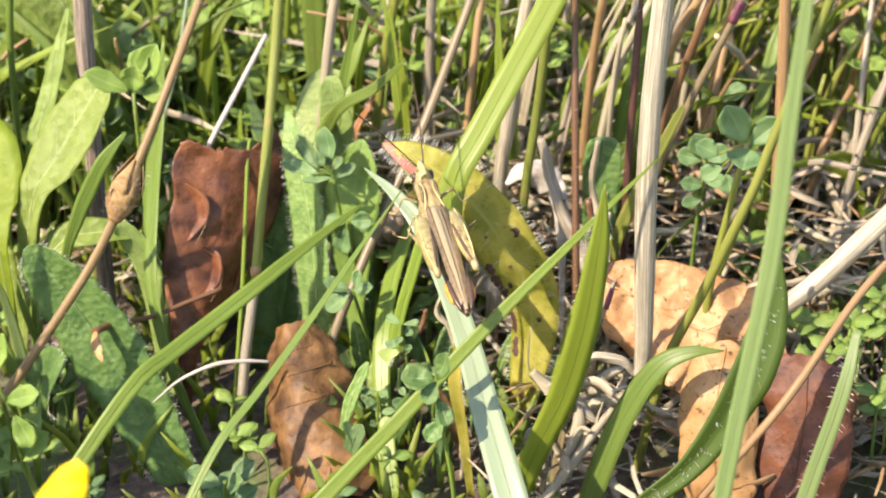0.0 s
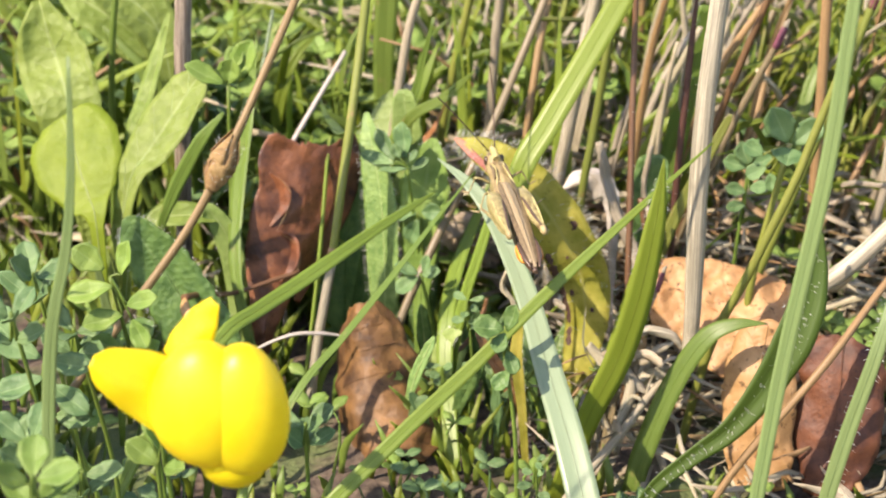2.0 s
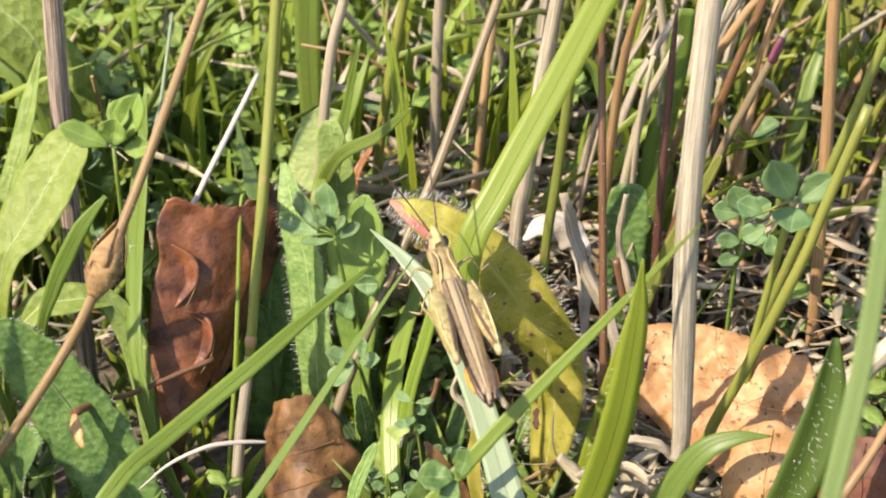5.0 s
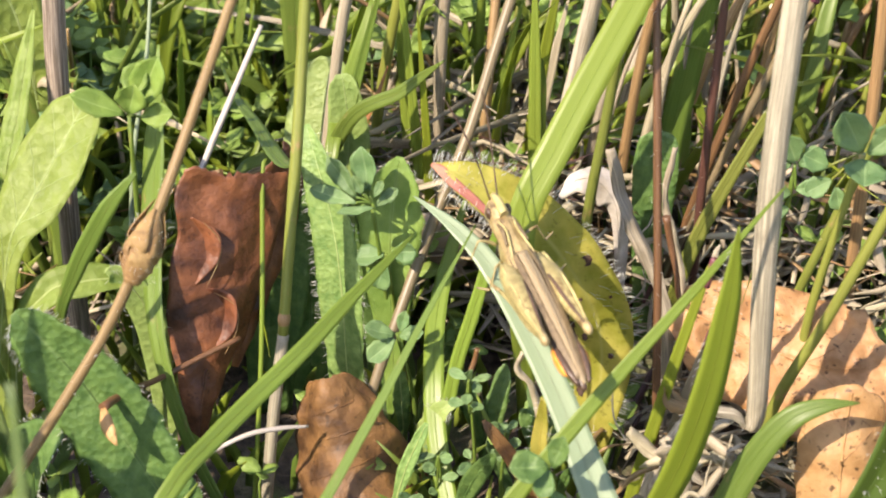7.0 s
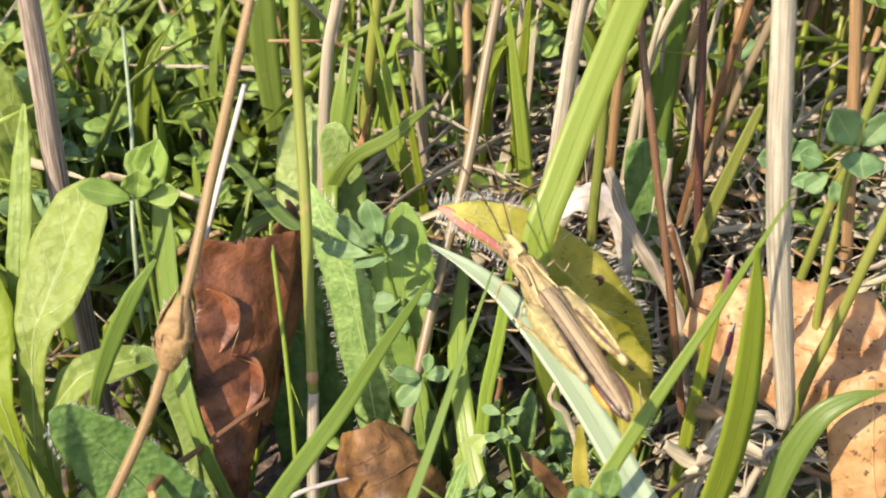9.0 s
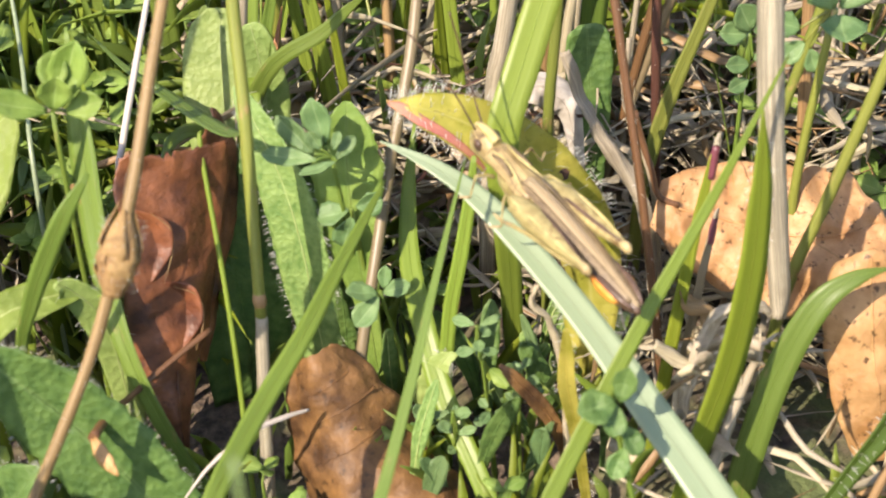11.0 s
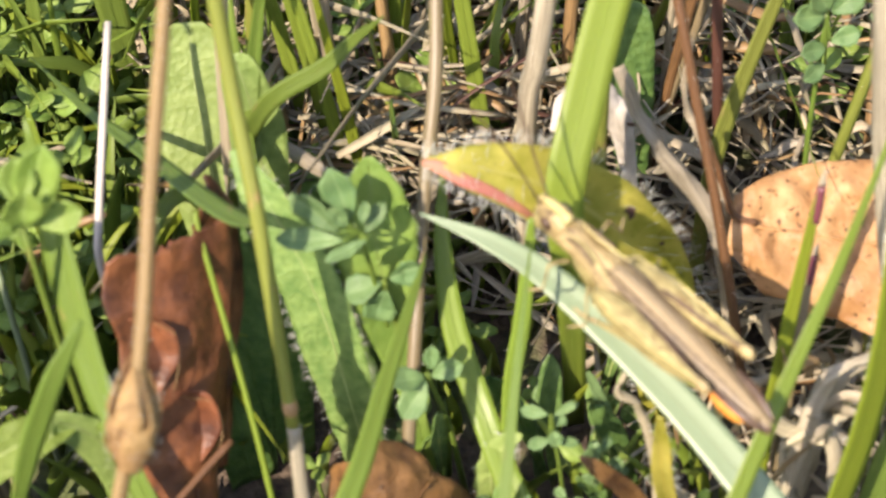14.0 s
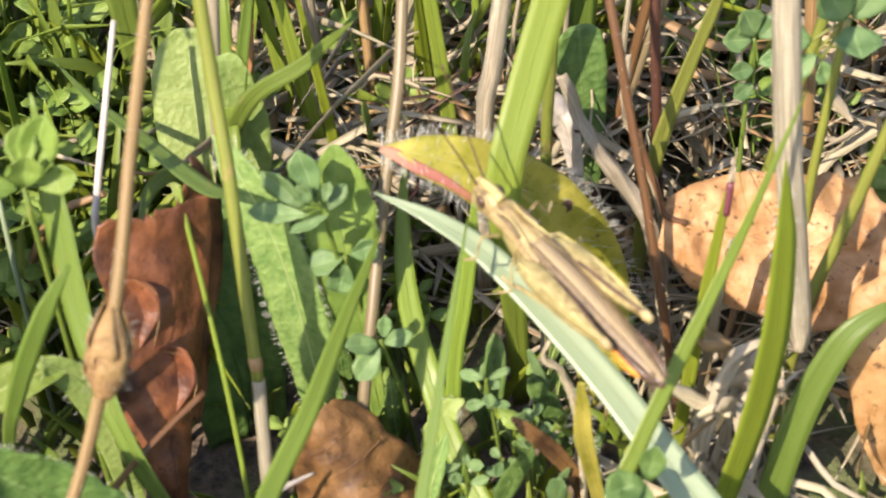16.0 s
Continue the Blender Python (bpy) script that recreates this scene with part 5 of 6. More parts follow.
def build_crumpled_straw():
    loops = ([(15.3, -26.6, 0.3), (16.0, -26.4, 7), (17.2, -26.1, 12.0), (19.2, -25.8, 14.3), (22, -25.4, 14.1), (23.6, -25, 12.6)],
             [(14.4, -25.4, 12.4), (16.6, -25.7, 10.8), (19, -25.9, 9.4), (21.4, -25.6, 9.8), (23, -25.2, 8.0)],
             [(17.4, -24.8, 0.3), (18.2, -24.6, 5), (19.4, -24.4, 9), (20.8, -24.2, 11.6), (22.4, -24.4, 13)],
             [(6.4, -24.4, 19), (6.2, -24.2, 17.4), (7.2, -24, 15.6), (7.8, -24.2, 12), (8, -24.6, 4), (8, -25, 0.2)],
             [(13.6, -7, 26), (14.8, -7.6, 22.6), (16, -8.6, 19.4), (17.6, -10, 15.4), (18.6, -11.4, 11), (19, -12.5, 0.3)],
             [(18.9, -6, 25.6), (18.6, -6.2, 23), (18.8, -6.6, 19.6), (19.6, -7.4, 15.6), (20.2, -8.6, 11), (20.4, -9, 0.3)])
    wide = (1.1, 1.4, 1.0, 0.6, 1.3, 0.7)
    rr = random.Random(15)
    tuft = root("straw_tuft", (19, -26, 0), "frayed tuft of bleached straw at the foot of the stalk", "straw")
    for k in range(46):
        a, l = rr.uniform(0, 6.283), rr.uniform(2.5, 6.5)
        p = Vector((rr.uniform(-4.5, 5), rr.uniform(-2.5, 3.5), rr.uniform(0.2, 12.5)))
        d = Vector((math.cos(a), 0.5 * math.sin(a), rr.uniform(-1.0, 0.9))).normalized() * l
        b = Vector((rr.uniform(-1, 1), rr.uniform(-1, 1), rr.uniform(-0.6, 1.2)))
        w = rr.choice((0.15, 0.25, 0.45, 0.8, 1.2))
        part("fibre", ribbon([p, p + d * 0.35 + b, p + d * 0.7 + b * 0.6, p + d], [w * 0.5, w, w * 0.8, w * 0.1], (rr.uniform(-0.5, 0.5), -0.8, 0.5), n=12, across=3, thick=0.06, fold=-0.3, wave=0.4, seed=k, twist=[0, rr.uniform(-90, 90)]),
             (G_PALE, G_STRAW, G_STRAW, G_TAN)[k % 4], tuft)
    for k, (pts, w) in enumerate(zip(loops, wide)):
        bm = ribbon(pts, [w * 0.6, w, w, w * 0.9, w * 0.5], (-0.2, -0.8, 0.5), n=40, across=9, fold=-0.3, curl=-0.4, thick=0.1, wave=0.6, seed=70 + k, crumple=0.4, ragged=0.2, twist=[0, 60, -30, 40])
        plant("crumpled_straw", "blade", bm, G_STRAW if k % 2 else G_PALE, "crumpled bleached grass blade lying in the litter", "straw")


build_crumpled_straw()


# ---- the grasshopper ----
def build_grasshopper():
    head, tail = Vector((3.7, -17.6, 29.0)), Vector((10.4, -36.0, 24.4))
    fwd = (head - tail).normalized()
    right = Vector((0.9, 0.32, 0.08))
    right = (right - fwd * right.dot(fwd)).normalized()
    up = right.cross(fwd)
    gh = new("grasshopper")
    tagged(gh, "small tan and yellow-green grasshopper resting head up on a pale blade", "grasshopper")
    mid = (head + tail) / 2
    gh.matrix_world = Matrix.Translation(mid * MM) @ Matrix((right, fwd, up)).transposed().to_4x4()
    gh.scale = (0.93, 1.08, 1.02)
    tan = plain_material("tan_chitin", (0.19, 0.14, 0.06), (0.38, 0.295, 0.135), 1600.0, 0.45, bump=0.00003, third=(0.10, 0.065, 0.03), varied=0.0)
    wing = grass_material("brown_wing", (0.26, 0.195, 0.105), (0.45, 0.355, 0.205), translucent=0.08, rough=0.55, ribs=5.0, varied=0.0, fibre=0.5)
    olive = plain_material("yellow_green_chitin", (0.18, 0.145, 0.055), (0.36, 0.31, 0.13), 1100.0, 0.42, bump=0.00004, third=(0.12, 0.075, 0.025), varied=0.0)
    dark = plain_material("dark_chitin", (0.035, 0.02, 0.012), (0.11, 0.065, 0.04), 1500.0, 0.35, bump=0.00002, varied=0.0)
    brown = plain_material("brown_chitin", (0.075, 0.05, 0.024), (0.20, 0.145, 0.072), 1500.0, 0.5, bump=0.00003, varied=0.0)
    cream = plain_material("cream_chitin", (0.30, 0.25, 0.09), (0.54, 0.465, 0.20), 1500.0, 0.5, bump=0.00003, third=(0.20, 0.14, 0.06), varied=0.0)
    orange = plain_material("orange_chitin", (0.50, 0.15, 0.02), (0.68, 0.30, 0.05), 1500.0, 0.4, bump=0.00002, varied=0.0)

    # abdomen in rings
    for k in range(8):
        y = 1.6 - 1.12 * k
        w = 1.25 - 0.075 * k
        part("abdomen_segment", tube([(0, y + 0.62, -0.75 - 0.02 * k), (0, y, -0.72), (0, y - 0.62, -0.70)], [w * 0.92, w, w * 0.9], 7, 14), orange if k > 4 else olive, gh,
             "orange rear body ring" if k > 4 else "yellow-green body ring")
    part("abdomen_tip", tube([(0, -6.6, -0.7), (0, -7.6, -0.65), (0, -8.6, -0.55)], [0.72, 0.6, 0.2], 8, 12), dark, gh, "dark end of the body")
    # thorax and pronotum
    part("thorax", blob((0, 3.0, -0.75), (1.35, 2.5, 1.2)), olive, gh)
    bm = bmesh.new()
    rows = []
    for i in range(13):
        s = i / 12
        y = 6.0 - 4.1 * s
        wid = 1.12 - 0.18 * math.sin(s * math.pi) + 0.32 * s
        row = []
        for j in range(15):
            a = -1.45 + 2.9 * j / 14
            keel = 0.16 * max(0, 1 - abs(a) * 7) + 0.09 * max(0, 1 - abs(abs(a) - 0.55) * 9)
            back = 0.55 * max(0, math.cos(a)) * s**3
            row.append(bm.verts.new(Vector((math.sin(a) * wid, y - back, math.cos(a) * 0.95 + keel - 0.35)) * MM))
        rows.append(row)
    for i in range(12):
        for j in range(14):
            bm.faces.new((rows[i][j], rows[i][j + 1], rows[i + 1][j + 1], rows[i + 1][j]))
    bmesh.ops.recalc_face_normals(bm, faces=bm.faces)
    bmesh.ops.solidify(bm, geom=bm.faces[:], thickness=0.08 * MM)
    part("pronotum", smooth(bm), tan, gh, "keeled tan neck shield")
    for sx in (-1, 1):
        part("side_stripe", tube([(sx * 0.62, 5.7, 0.66), (sx * 0.45, 4.6, 0.82), (sx * 0.62, 3.4, 0.80), (sx * 0.9, 2.2, 0.72)], [0.04, 0.08, 0.08, 0.04], 12, 6), cream, gh, "cream keel line")
        part("dark_stripe", tube([(sx * 0.78, 5.5, 0.52), (sx * 0.68, 4.6, 0.68), (sx * 0.85, 3.4, 0.62)], [0.06, 0.2, 0.12], 12, 8), brown, gh, "dark side mark")
    # head
    part("head", blob((0, 6.9, -0.4), (0.92, 1.5, 1.15), seg=20, ring=14, shape=lambda v: Vector((v.x * (1 - 0.28 * max(0, v.y)), v.y, v.z * (1 - 0.1 * max(0, v.y)) + 0.1 * v.y))), tan, gh, "blunt tan head")
    part("crown", tube([(0, 5.9, 0.82), (0, 6.9, 0.92), (0, 7.9, 0.62), (0, 8.3, 0.2)], [0.4, 0.36, 0.26, 0.12], 12, 10), cream, gh, "pale crown ridge")
    part("face", blob((0, 7.7, -0.9), (0.8, 0.75, 1.0)), olive, gh, "yellow-green face")
    for sx in (-1, 1):
        part("eye", blob((sx * 0.80, 7.0, -0.02), (0.26, 0.42, 0.46)), dark, gh, "dark oval eye")
    ant = []
    for sx, line in ((-1, [(0, 0, 0), (-1.6, 0.6, 1.9), (-3.3, 0.9, 4.0), (-5.0, 0.8, 6.2)]), (1, [(0, 0, 0), (0.3, 1.8, 1.9), (0.5, 3.4, 4.0), (0.4, 4.6, 6.2)])):
        bm = tube(line, [0.08, 0.06, 0.07, 0.075, 0.06], 30, 7, rough=0.25)
        ob = part("antenna", bm, dark, gh, "dark thread-like antenna")
        ob.location = Vector((sx * 0.32, 7.9, 0.35)) * MM
        ant.append(ob)
    # folded wings
    for sx in (-1, 1):
        line = [(sx * 0.21, 2.6, 0.72), (sx * 0.23, 0.5, 0.94), (sx * 0.22, -2.5, 0.86), (sx * 0.19, -5.2, 0.58), (sx * 0.13, -7.4, 0.22), (sx * 0.06, -8.5, 0.0)]
        part("forewing", ribbon(line, [0.40, 0.46, 0.46, 0.40, 0.30, 0.15], (sx * 0.2, 0, 0.97), n=26, across=7, thick=0.06, fold=-0.12), wing, gh, "narrow brown folded wing")
        side = [(sx * 1.1, 2.5, 0.05), (sx * 1.15, 0.5, 0.1), (sx * 1.02, -2.5, 0.0), (sx * 0.8, -5.5, -0.2), (sx * 0.42, -8.3, -0.35)]
        part("wing_side", ribbon(side, [0.5, 0.85, 0.9, 0.75, 0.15], (sx * 0.95, 0, 0.3), n=22, across=5, thick=0.05, fold=0.0), brown, gh, "dark veined wing edge")
        part("dark_band", ribbon([(sx * 0.68, 2.7, 0.62), (sx * 0.74, 0.5, 0.84), (sx * 0.70, -2.5, 0.74), (sx * 0.56, -5.2, 0.46), (sx * 0.30, -8.0, 0.04)], [0.35, 0.52, 0.55, 0.64, 0.40], (sx * 0.42, 0, 0.9), n=22, across=5, thick=0.04, fold=0.0), brown, gh, "dark band along the wing")
    part("wing_seam", tube([(0, 2.2, 0.98), (0, 0, 1.12), (0, -3, 0.98), (0, -6, 0.58), (0, -8.3, 0.05)], [0.04, 0.05, 0.05, 0.05, 0.03], 20, 6), wing, gh, "pale seam between the wings")
    for sx in (-1, 1):
        part("tail_patch", blob((sx * 0.80, -6.2, -0.30), (0.50, 1.3, 0.5), seg=14, ring=8), orange, gh, "bright orange patch beside the tail")
        part("tail_edge", tube([(sx * 0.85, -4.4, 0.12), (sx * 0.85, -6.0, 0.12), (sx * 0.7, -7.4, 0.0), (sx * 0.4, -8.4, -0.2)], [0.08, 0.24, 0.26, 0.1], 14, 8), dark, gh, "black edge of the tail")
    # hind legs
    for sx in (-1, 1):
        base, knee = Vector((sx * 1.35, 2.6, -0.6)), Vector((sx * 1.7, -5.2, 1.1))
        leg = part("hind_femur", tube([base, base.lerp(knee, 0.12), base.lerp(knee, 0.3) + Vector((0, 0, 0.1)), base.lerp(knee, 0.55), base.lerp(knee, 0.8), knee], [0.45, 0.78, 0.95, 0.80, 0.46, 0.30], 26, 14), olive, gh,
                   "thick yellow-green hind thigh")
        part("dark_line", tube([base + Vector((-sx * 0.35, 0, 0.5)), base.lerp(knee, 0.35) + Vector((-sx * 0.42, 0, 0.75)), base.lerp(knee, 0.7) + Vector((-sx * 0.28, 0, 0.5)), knee + Vector((-sx * 0.1, 0.3, 0.25))], [0.08, 0.17, 0.15, 0.06], 16, 6), dark, leg, "dark line along the thigh")
        for z in (0.62, -0.5):
            part("ridge", tube([base + Vector((sx * 0.42, 0, z)), base.lerp(knee, 0.35) + Vector((sx * 0.5, 0, z * 1.25)), base.lerp(knee, 0.7) + Vector((sx * 0.38, 0, z * 0.85)), knee + Vector((sx * 0.12, 0.3, z * 0.3))], [0.06, 0.1, 0.09, 0.04], 14, 6), cream, leg)
        for k in range(7):
            p = base.lerp(knee, 0.15 + 0.09 * k)
            rr = 0.74 - 0.07 * abs(k - 2)
            part("pale_spot", blob(p + Vector((sx * rr * 0.35, 0.1, rr * 0.80)), (0.34, 0.34, 0.2), seg=10, ring=6), cream, leg, "cream spot on the thigh")
        part("knee", blob(knee, (0.34, 0.5, 0.4)), tan, leg, "tan knee joint")
        foot = Vector((sx * 2.1, 1.6, -1.7))
        part("tibia", tube([knee, knee.lerp(foot, 0.3) + Vector((sx * 0.15, 0, -0.2)), knee.lerp(foot, 0.7), foot], [0.2, 0.16, 0.15, 0.17], 16, 8), olive, leg, "yellow-brown shin")
        part("tarsus", tube([foot, foot + Vector((sx * 0.3, 0.8, -0.15)), foot + Vector((sx * 0.4, 1.5, -0.1))], [0.15, 0.13, 0.07], 8, 7), tan, leg)
    # front and middle legs
    for sx in (-1, 1):
        for y, out, fy, sy in ((5.0, 2.4, 5.2, 4.4), (3.4, 2.1, 2.6, 1.4)):
            a, b, c = Vector((sx * 1.0, y, -1.0)), Vector((sx * out, fy, -0.35)), Vector((sx * (out + 0.7), sy + 0.5, -1.7))
            leg = part("front_leg" if y > 4 else "middle_leg", tube([a, a.lerp(b, 0.5) + Vector((0, 0, 0.12)), b], [0.16, 0.13, 0.1], 10, 8), olive, gh, "pale slender leg")
            part("shin", tube([b, b.lerp(c, 0.5), c], [0.085, 0.07, 0.06], 9, 7), olive, leg)
            part("foot", tube([c, c + Vector((sx * 0.5, 0.35, -0.1)), c + Vector((sx * 0.9, 0.6, -0.1))], [0.09, 0.08, 0.04], 7, 6), tan, leg)
    return gh, ant


grasshopper, antennae = build_grasshopper()


# ---- the yellow flower close to the camera ----
def build_flower():
    o = Vector((-3, -88, 0))
    r = root("trefoil_flower", o, "yellow pea flower on a leafy stem close to the camera", "flower")
    c = Vector((-5.0, -84.0, 36.6)) - o
    part("stalk", tube([(-4, 6, -1), (-3, 4, 12), (-1.5, 2, 24), c + Vector((1.0, 2.5, -4.4))], [0.4, 0.4, 0.38, 0.3], 20, 8), G_MID, r)
    part("calyx", tube([c + Vector((1.0, 2.6, -4.6)), c + Vector((0.9, 2.3, -3.0)), c + Vector((0.7, 1.8, -1.4))], [0.4, 0.95, 1.15], 10, 12), L_CLOVER, r, "green cup under the petals")
    part("banner", ribbon([c + Vector((-3.4, 2.0, 0.6)), c + Vector((-2.8, 2.3, 2.2)), c + Vector((-2.0, 2.7, 3.6)), c + Vector((-1.2, 2.9, 4.8))], [3.6, 3.0, 2.2, 0.8], (-0.3, -0.9, 0.2), n=24, across=13, curl=-0.4, thick=0.2, fold=0.05, wave=0.12), PETAL, r, "upright petal")
    bulge = lambda v: Vector((v.x * (1 - 0.10 * v.z), v.y, v.z))
    part("wing_petal", blob(c + Vector((-1.2, -0.3, -0.9)), (3.6, 2.4, 4.4), seg=32, ring=20, shape=bulge), PETAL, r, "rounded side petal")
    part("wing_petal", blob(c + Vector((1.3, -0.25, -1.1)), (2.9, 2.3, 4.6), seg=32, ring=20, shape=bulge), PETAL, r, "rounded side petal")
    part("side_petal", ribbon([c + Vector((-1.4, 0.4, -2.2)), c + Vector((-3.4, 0.1, -0.9)), c + Vector((-5.4, -0.5, 0.5)), c + Vector((-7.2, -1.2, 1.7)), c + Vector((-8.0, -1.5, 2.2))], [4.4, 4.9, 4.2, 2.6, 0.8], (-0.2, -0.75, 0.6), n=26, across=13, curl=-0.6, thick=0.5, wave=0.1), PETAL, r, "pointed side petal")
    part("keel", blob(c + Vector((0.2, 0.6, -5.2)), (2.3, 1.8, 2.0)), PETAL, r, "closed lower petals")
    return r


flower = build_flower()


def build_flower_leaves():
    trefoil((-20.9, -58.0, 31.6), (-18, -55, 0), [
        ((-0.5, 0, 0.6), (-0.9, 0, 0.65), 2.9, 2.3, (-0.2, -0.8, 0.6)), ((0.8, 0.1, 0.2), (0.25, 0.1, 1), 2.9, 1.6, (-0.4, -0.85, 0.3)), ((0.2, -0.4, -0.6), (-0.95, -0.2, -0.25), 3.6, 2.2, (0, -0.6, 0.8)),
        ((1.2, -0.2, -2.2), (0.9, -0.1, 0.35), 2.8, 1.7, (0.1, -0.7, 0.7)), ((0.9, -0.3, -3.0), (-0.85, -0.3, -0.2), 3.2, 2.0, (0, -0.7, 0.7)), ((1.6, -0.2, -3.4), (0.5, -0.3, -0.8), 2.6, 1.7, F)],
        L_CLOVER, "green trefoil sprig rising beside the yellow flower")
    trefoil((-23.6, -66.6, 28.2), (-20, -62, 0), [
        ((-0.2, 0, 0.5), (-0.95, 0.1, 0.35), 4.2, 2.3, (-0.1, -0.7, 0.7)), ((0.3, 0, 0.3), (0.95, 0.0, -0.1), 3.4, 2.0, (0.1, -0.7, 0.7)), ((0, -0.3, -1.0), (-0.9, -0.2, -0.35), 3.8, 2.2, (0, -0.6, 0.8)),
        ((0.5, -0.2, -1.6), (0.85, -0.2, -0.5), 3.6, 2.1, (0, -0.7, 0.7)), ((0.2, -0.2, -3.6), (-0.6, -0.3, -0.7), 3.4, 2.2, F), ((0.7, -0.2, -4.2), (0.9, -0.2, 0.1), 3.0, 1.9, F)],
        L_BLUE, "blue-green trefoil sprig below the yellow flower")
    spots = [((-24.2, -58, 27), (-22, -54, 0)), ((-20.4, -57, 25.4), (-18, -54, 0)), ((-27.5, -57, 31), (-25, -54, 0)), ((-23, -72, 25), (-20, -68, 0)), ((-19.3, -72, 22.6), (-17, -68, 0)),
             ((-24.4, -70, 34), (-22, -66, 0)), ((-12.6, -74, 27), (-12, -70, 0)), ((-9.5, -41, 10.5), (-9.6, -40, 0)), ((-16, -90, 33), (-14, -86, 0)), ((-11, -88, 26), (-11, -84, 0))]
    for k, (at, foot) in enumerate(spots):
        rr = random.Random(k + 3)
        leaves = []
        for j in range(6):
            a = j * 2.4 + k
            z = -0.4 - 1.8 * (j // 3)
            leaves.append(((math.cos(a) * 0.3, math.sin(a) * 0.3, z), (math.cos(a), math.sin(a) * 0.7, rr.uniform(0.2, 0.9)), rr.uniform(2.4, 3.4), rr.uniform(1.5, 2.2), (0, -0.6, 0.8)))
        trefoil(at, foot, leaves, L_CLOVER if k in (1, 6, 8) else L_BLUE, "green trefoil sprig around the yellow flower")
    grass_blade([(-17.2, -74.5, 55), (-17.4, -75, 47.3), (-18.2, -75, 41.2), (-19.8, -75, 33.8), (-21, -75, 18), (-21.5, -75, -1)], [0.25, 0.6, 0.8, 1.0, 1.0, 0.9], G_TEAL,
                "bright green grass blade next to the yellow flower", (0, -0.9, 0.4), n=24)


build_flower_leaves()


# ---- the meadow behind: grass, straw and clover past counting ----
def scatter(count, area, seed, keep=lambda x, y: True):
    r = random.Random(seed)
    out = []
    while len(out) < count:
        x, y = r.uniform(area[0], area[1]), r.uniform(area[2], area[3])
        if keep(x, y):
            out.append((x, y, r))
    return out


def clear(x, y):
    """Leave free the ground in front, where the camera looks through to its subject."""
    return (y > 8 + 0.0004 * x * x or abs(x - 2) > 60) and not (-27 < x < -1 and y < 20)


def meadow(name, count, area, heights, width, mats, label, seed, lean=0.35, tubes=False, keep=clear):
    made = [bmesh.new() for _ in mats]
    for x, y, r in scatter(count, area, seed, keep):
        h = r.uniform(*heights) * (0.7 + 0.6 * r.random())
        a = r.uniform(0, 6.283)
        l = h * lean * r.random() * 1.4
        dx, dy = math.cos(a) * l, math.sin(a) * l
        pts = [(x, y, -1), (x + dx * 0.15, y + dy * 0.15, h * 0.35), (x + dx * 0.5, y + dy * 0.5, h * 0.75), (x + dx, y + dy, h * r.uniform(0.85, 1.0))]
        bm = made[r.randrange(len(mats))]
        w = width * r.uniform(0.6, 1.4)
        if tubes:
            tube(pts, [w / 2, w / 2, w * 0.45, w * 0.3], 6, 5, bm=bm)
        else:
            ribbon(pts, [w * 0.8, w, w * 0.8, 0.1], (math.cos(a + r.uniform(0.6, 2.4)), -0.8, 0.3), n=7, across=3, fold=0.3, thick=0.06, bm=bm)
    for bm, m in zip(made, mats):
        thing(name, bm, m, label, "grass", kind="stuff")


def clover_carpet(name, count, area, heights, size, mat, label, seed, keep=clear):
    bm = bmesh.new()
    for x, y, r in scatter(count, area, seed, keep):
        z = r.uniform(*heights)
        tube([(x, y, -1), (x + r.uniform(-1, 1), y, z * 0.6), (x, y, z)], [0.15, 0.14, 0.12], 4, 4, bm=bm)
        a0 = r.uniform(0, 6.28)
        for k in range(3):
            a = a0 + k * 2.1
            leaflet_small(bm, (x, y, z), (math.cos(a), math.sin(a), r.uniform(0.0, 0.6)), size * r.uniform(0.7, 1.3), r)
    thing(name, bm, mat, label, "clover", kind="stuff")


def leaflet_small(bm, base, d, length, r):
    b, d = Vector(base), Vector(d).normalized()
    ribbon([b, b + d * length * 0.5, b + d * length], [length * 0.15, length * 0.72, length * 0.2], (r.uniform(-0.4, 0.4), -0.4, 0.9), n=6, across=3, fold=0.25, thick=0.1, bm=bm)


def right_side(x, y):
    return clear(x, y) and x > -3 + RND.uniform(-7, 6)


def left_side(x, y):
    return clear(x, y) and x < 4 + RND.uniform(-10, 20)


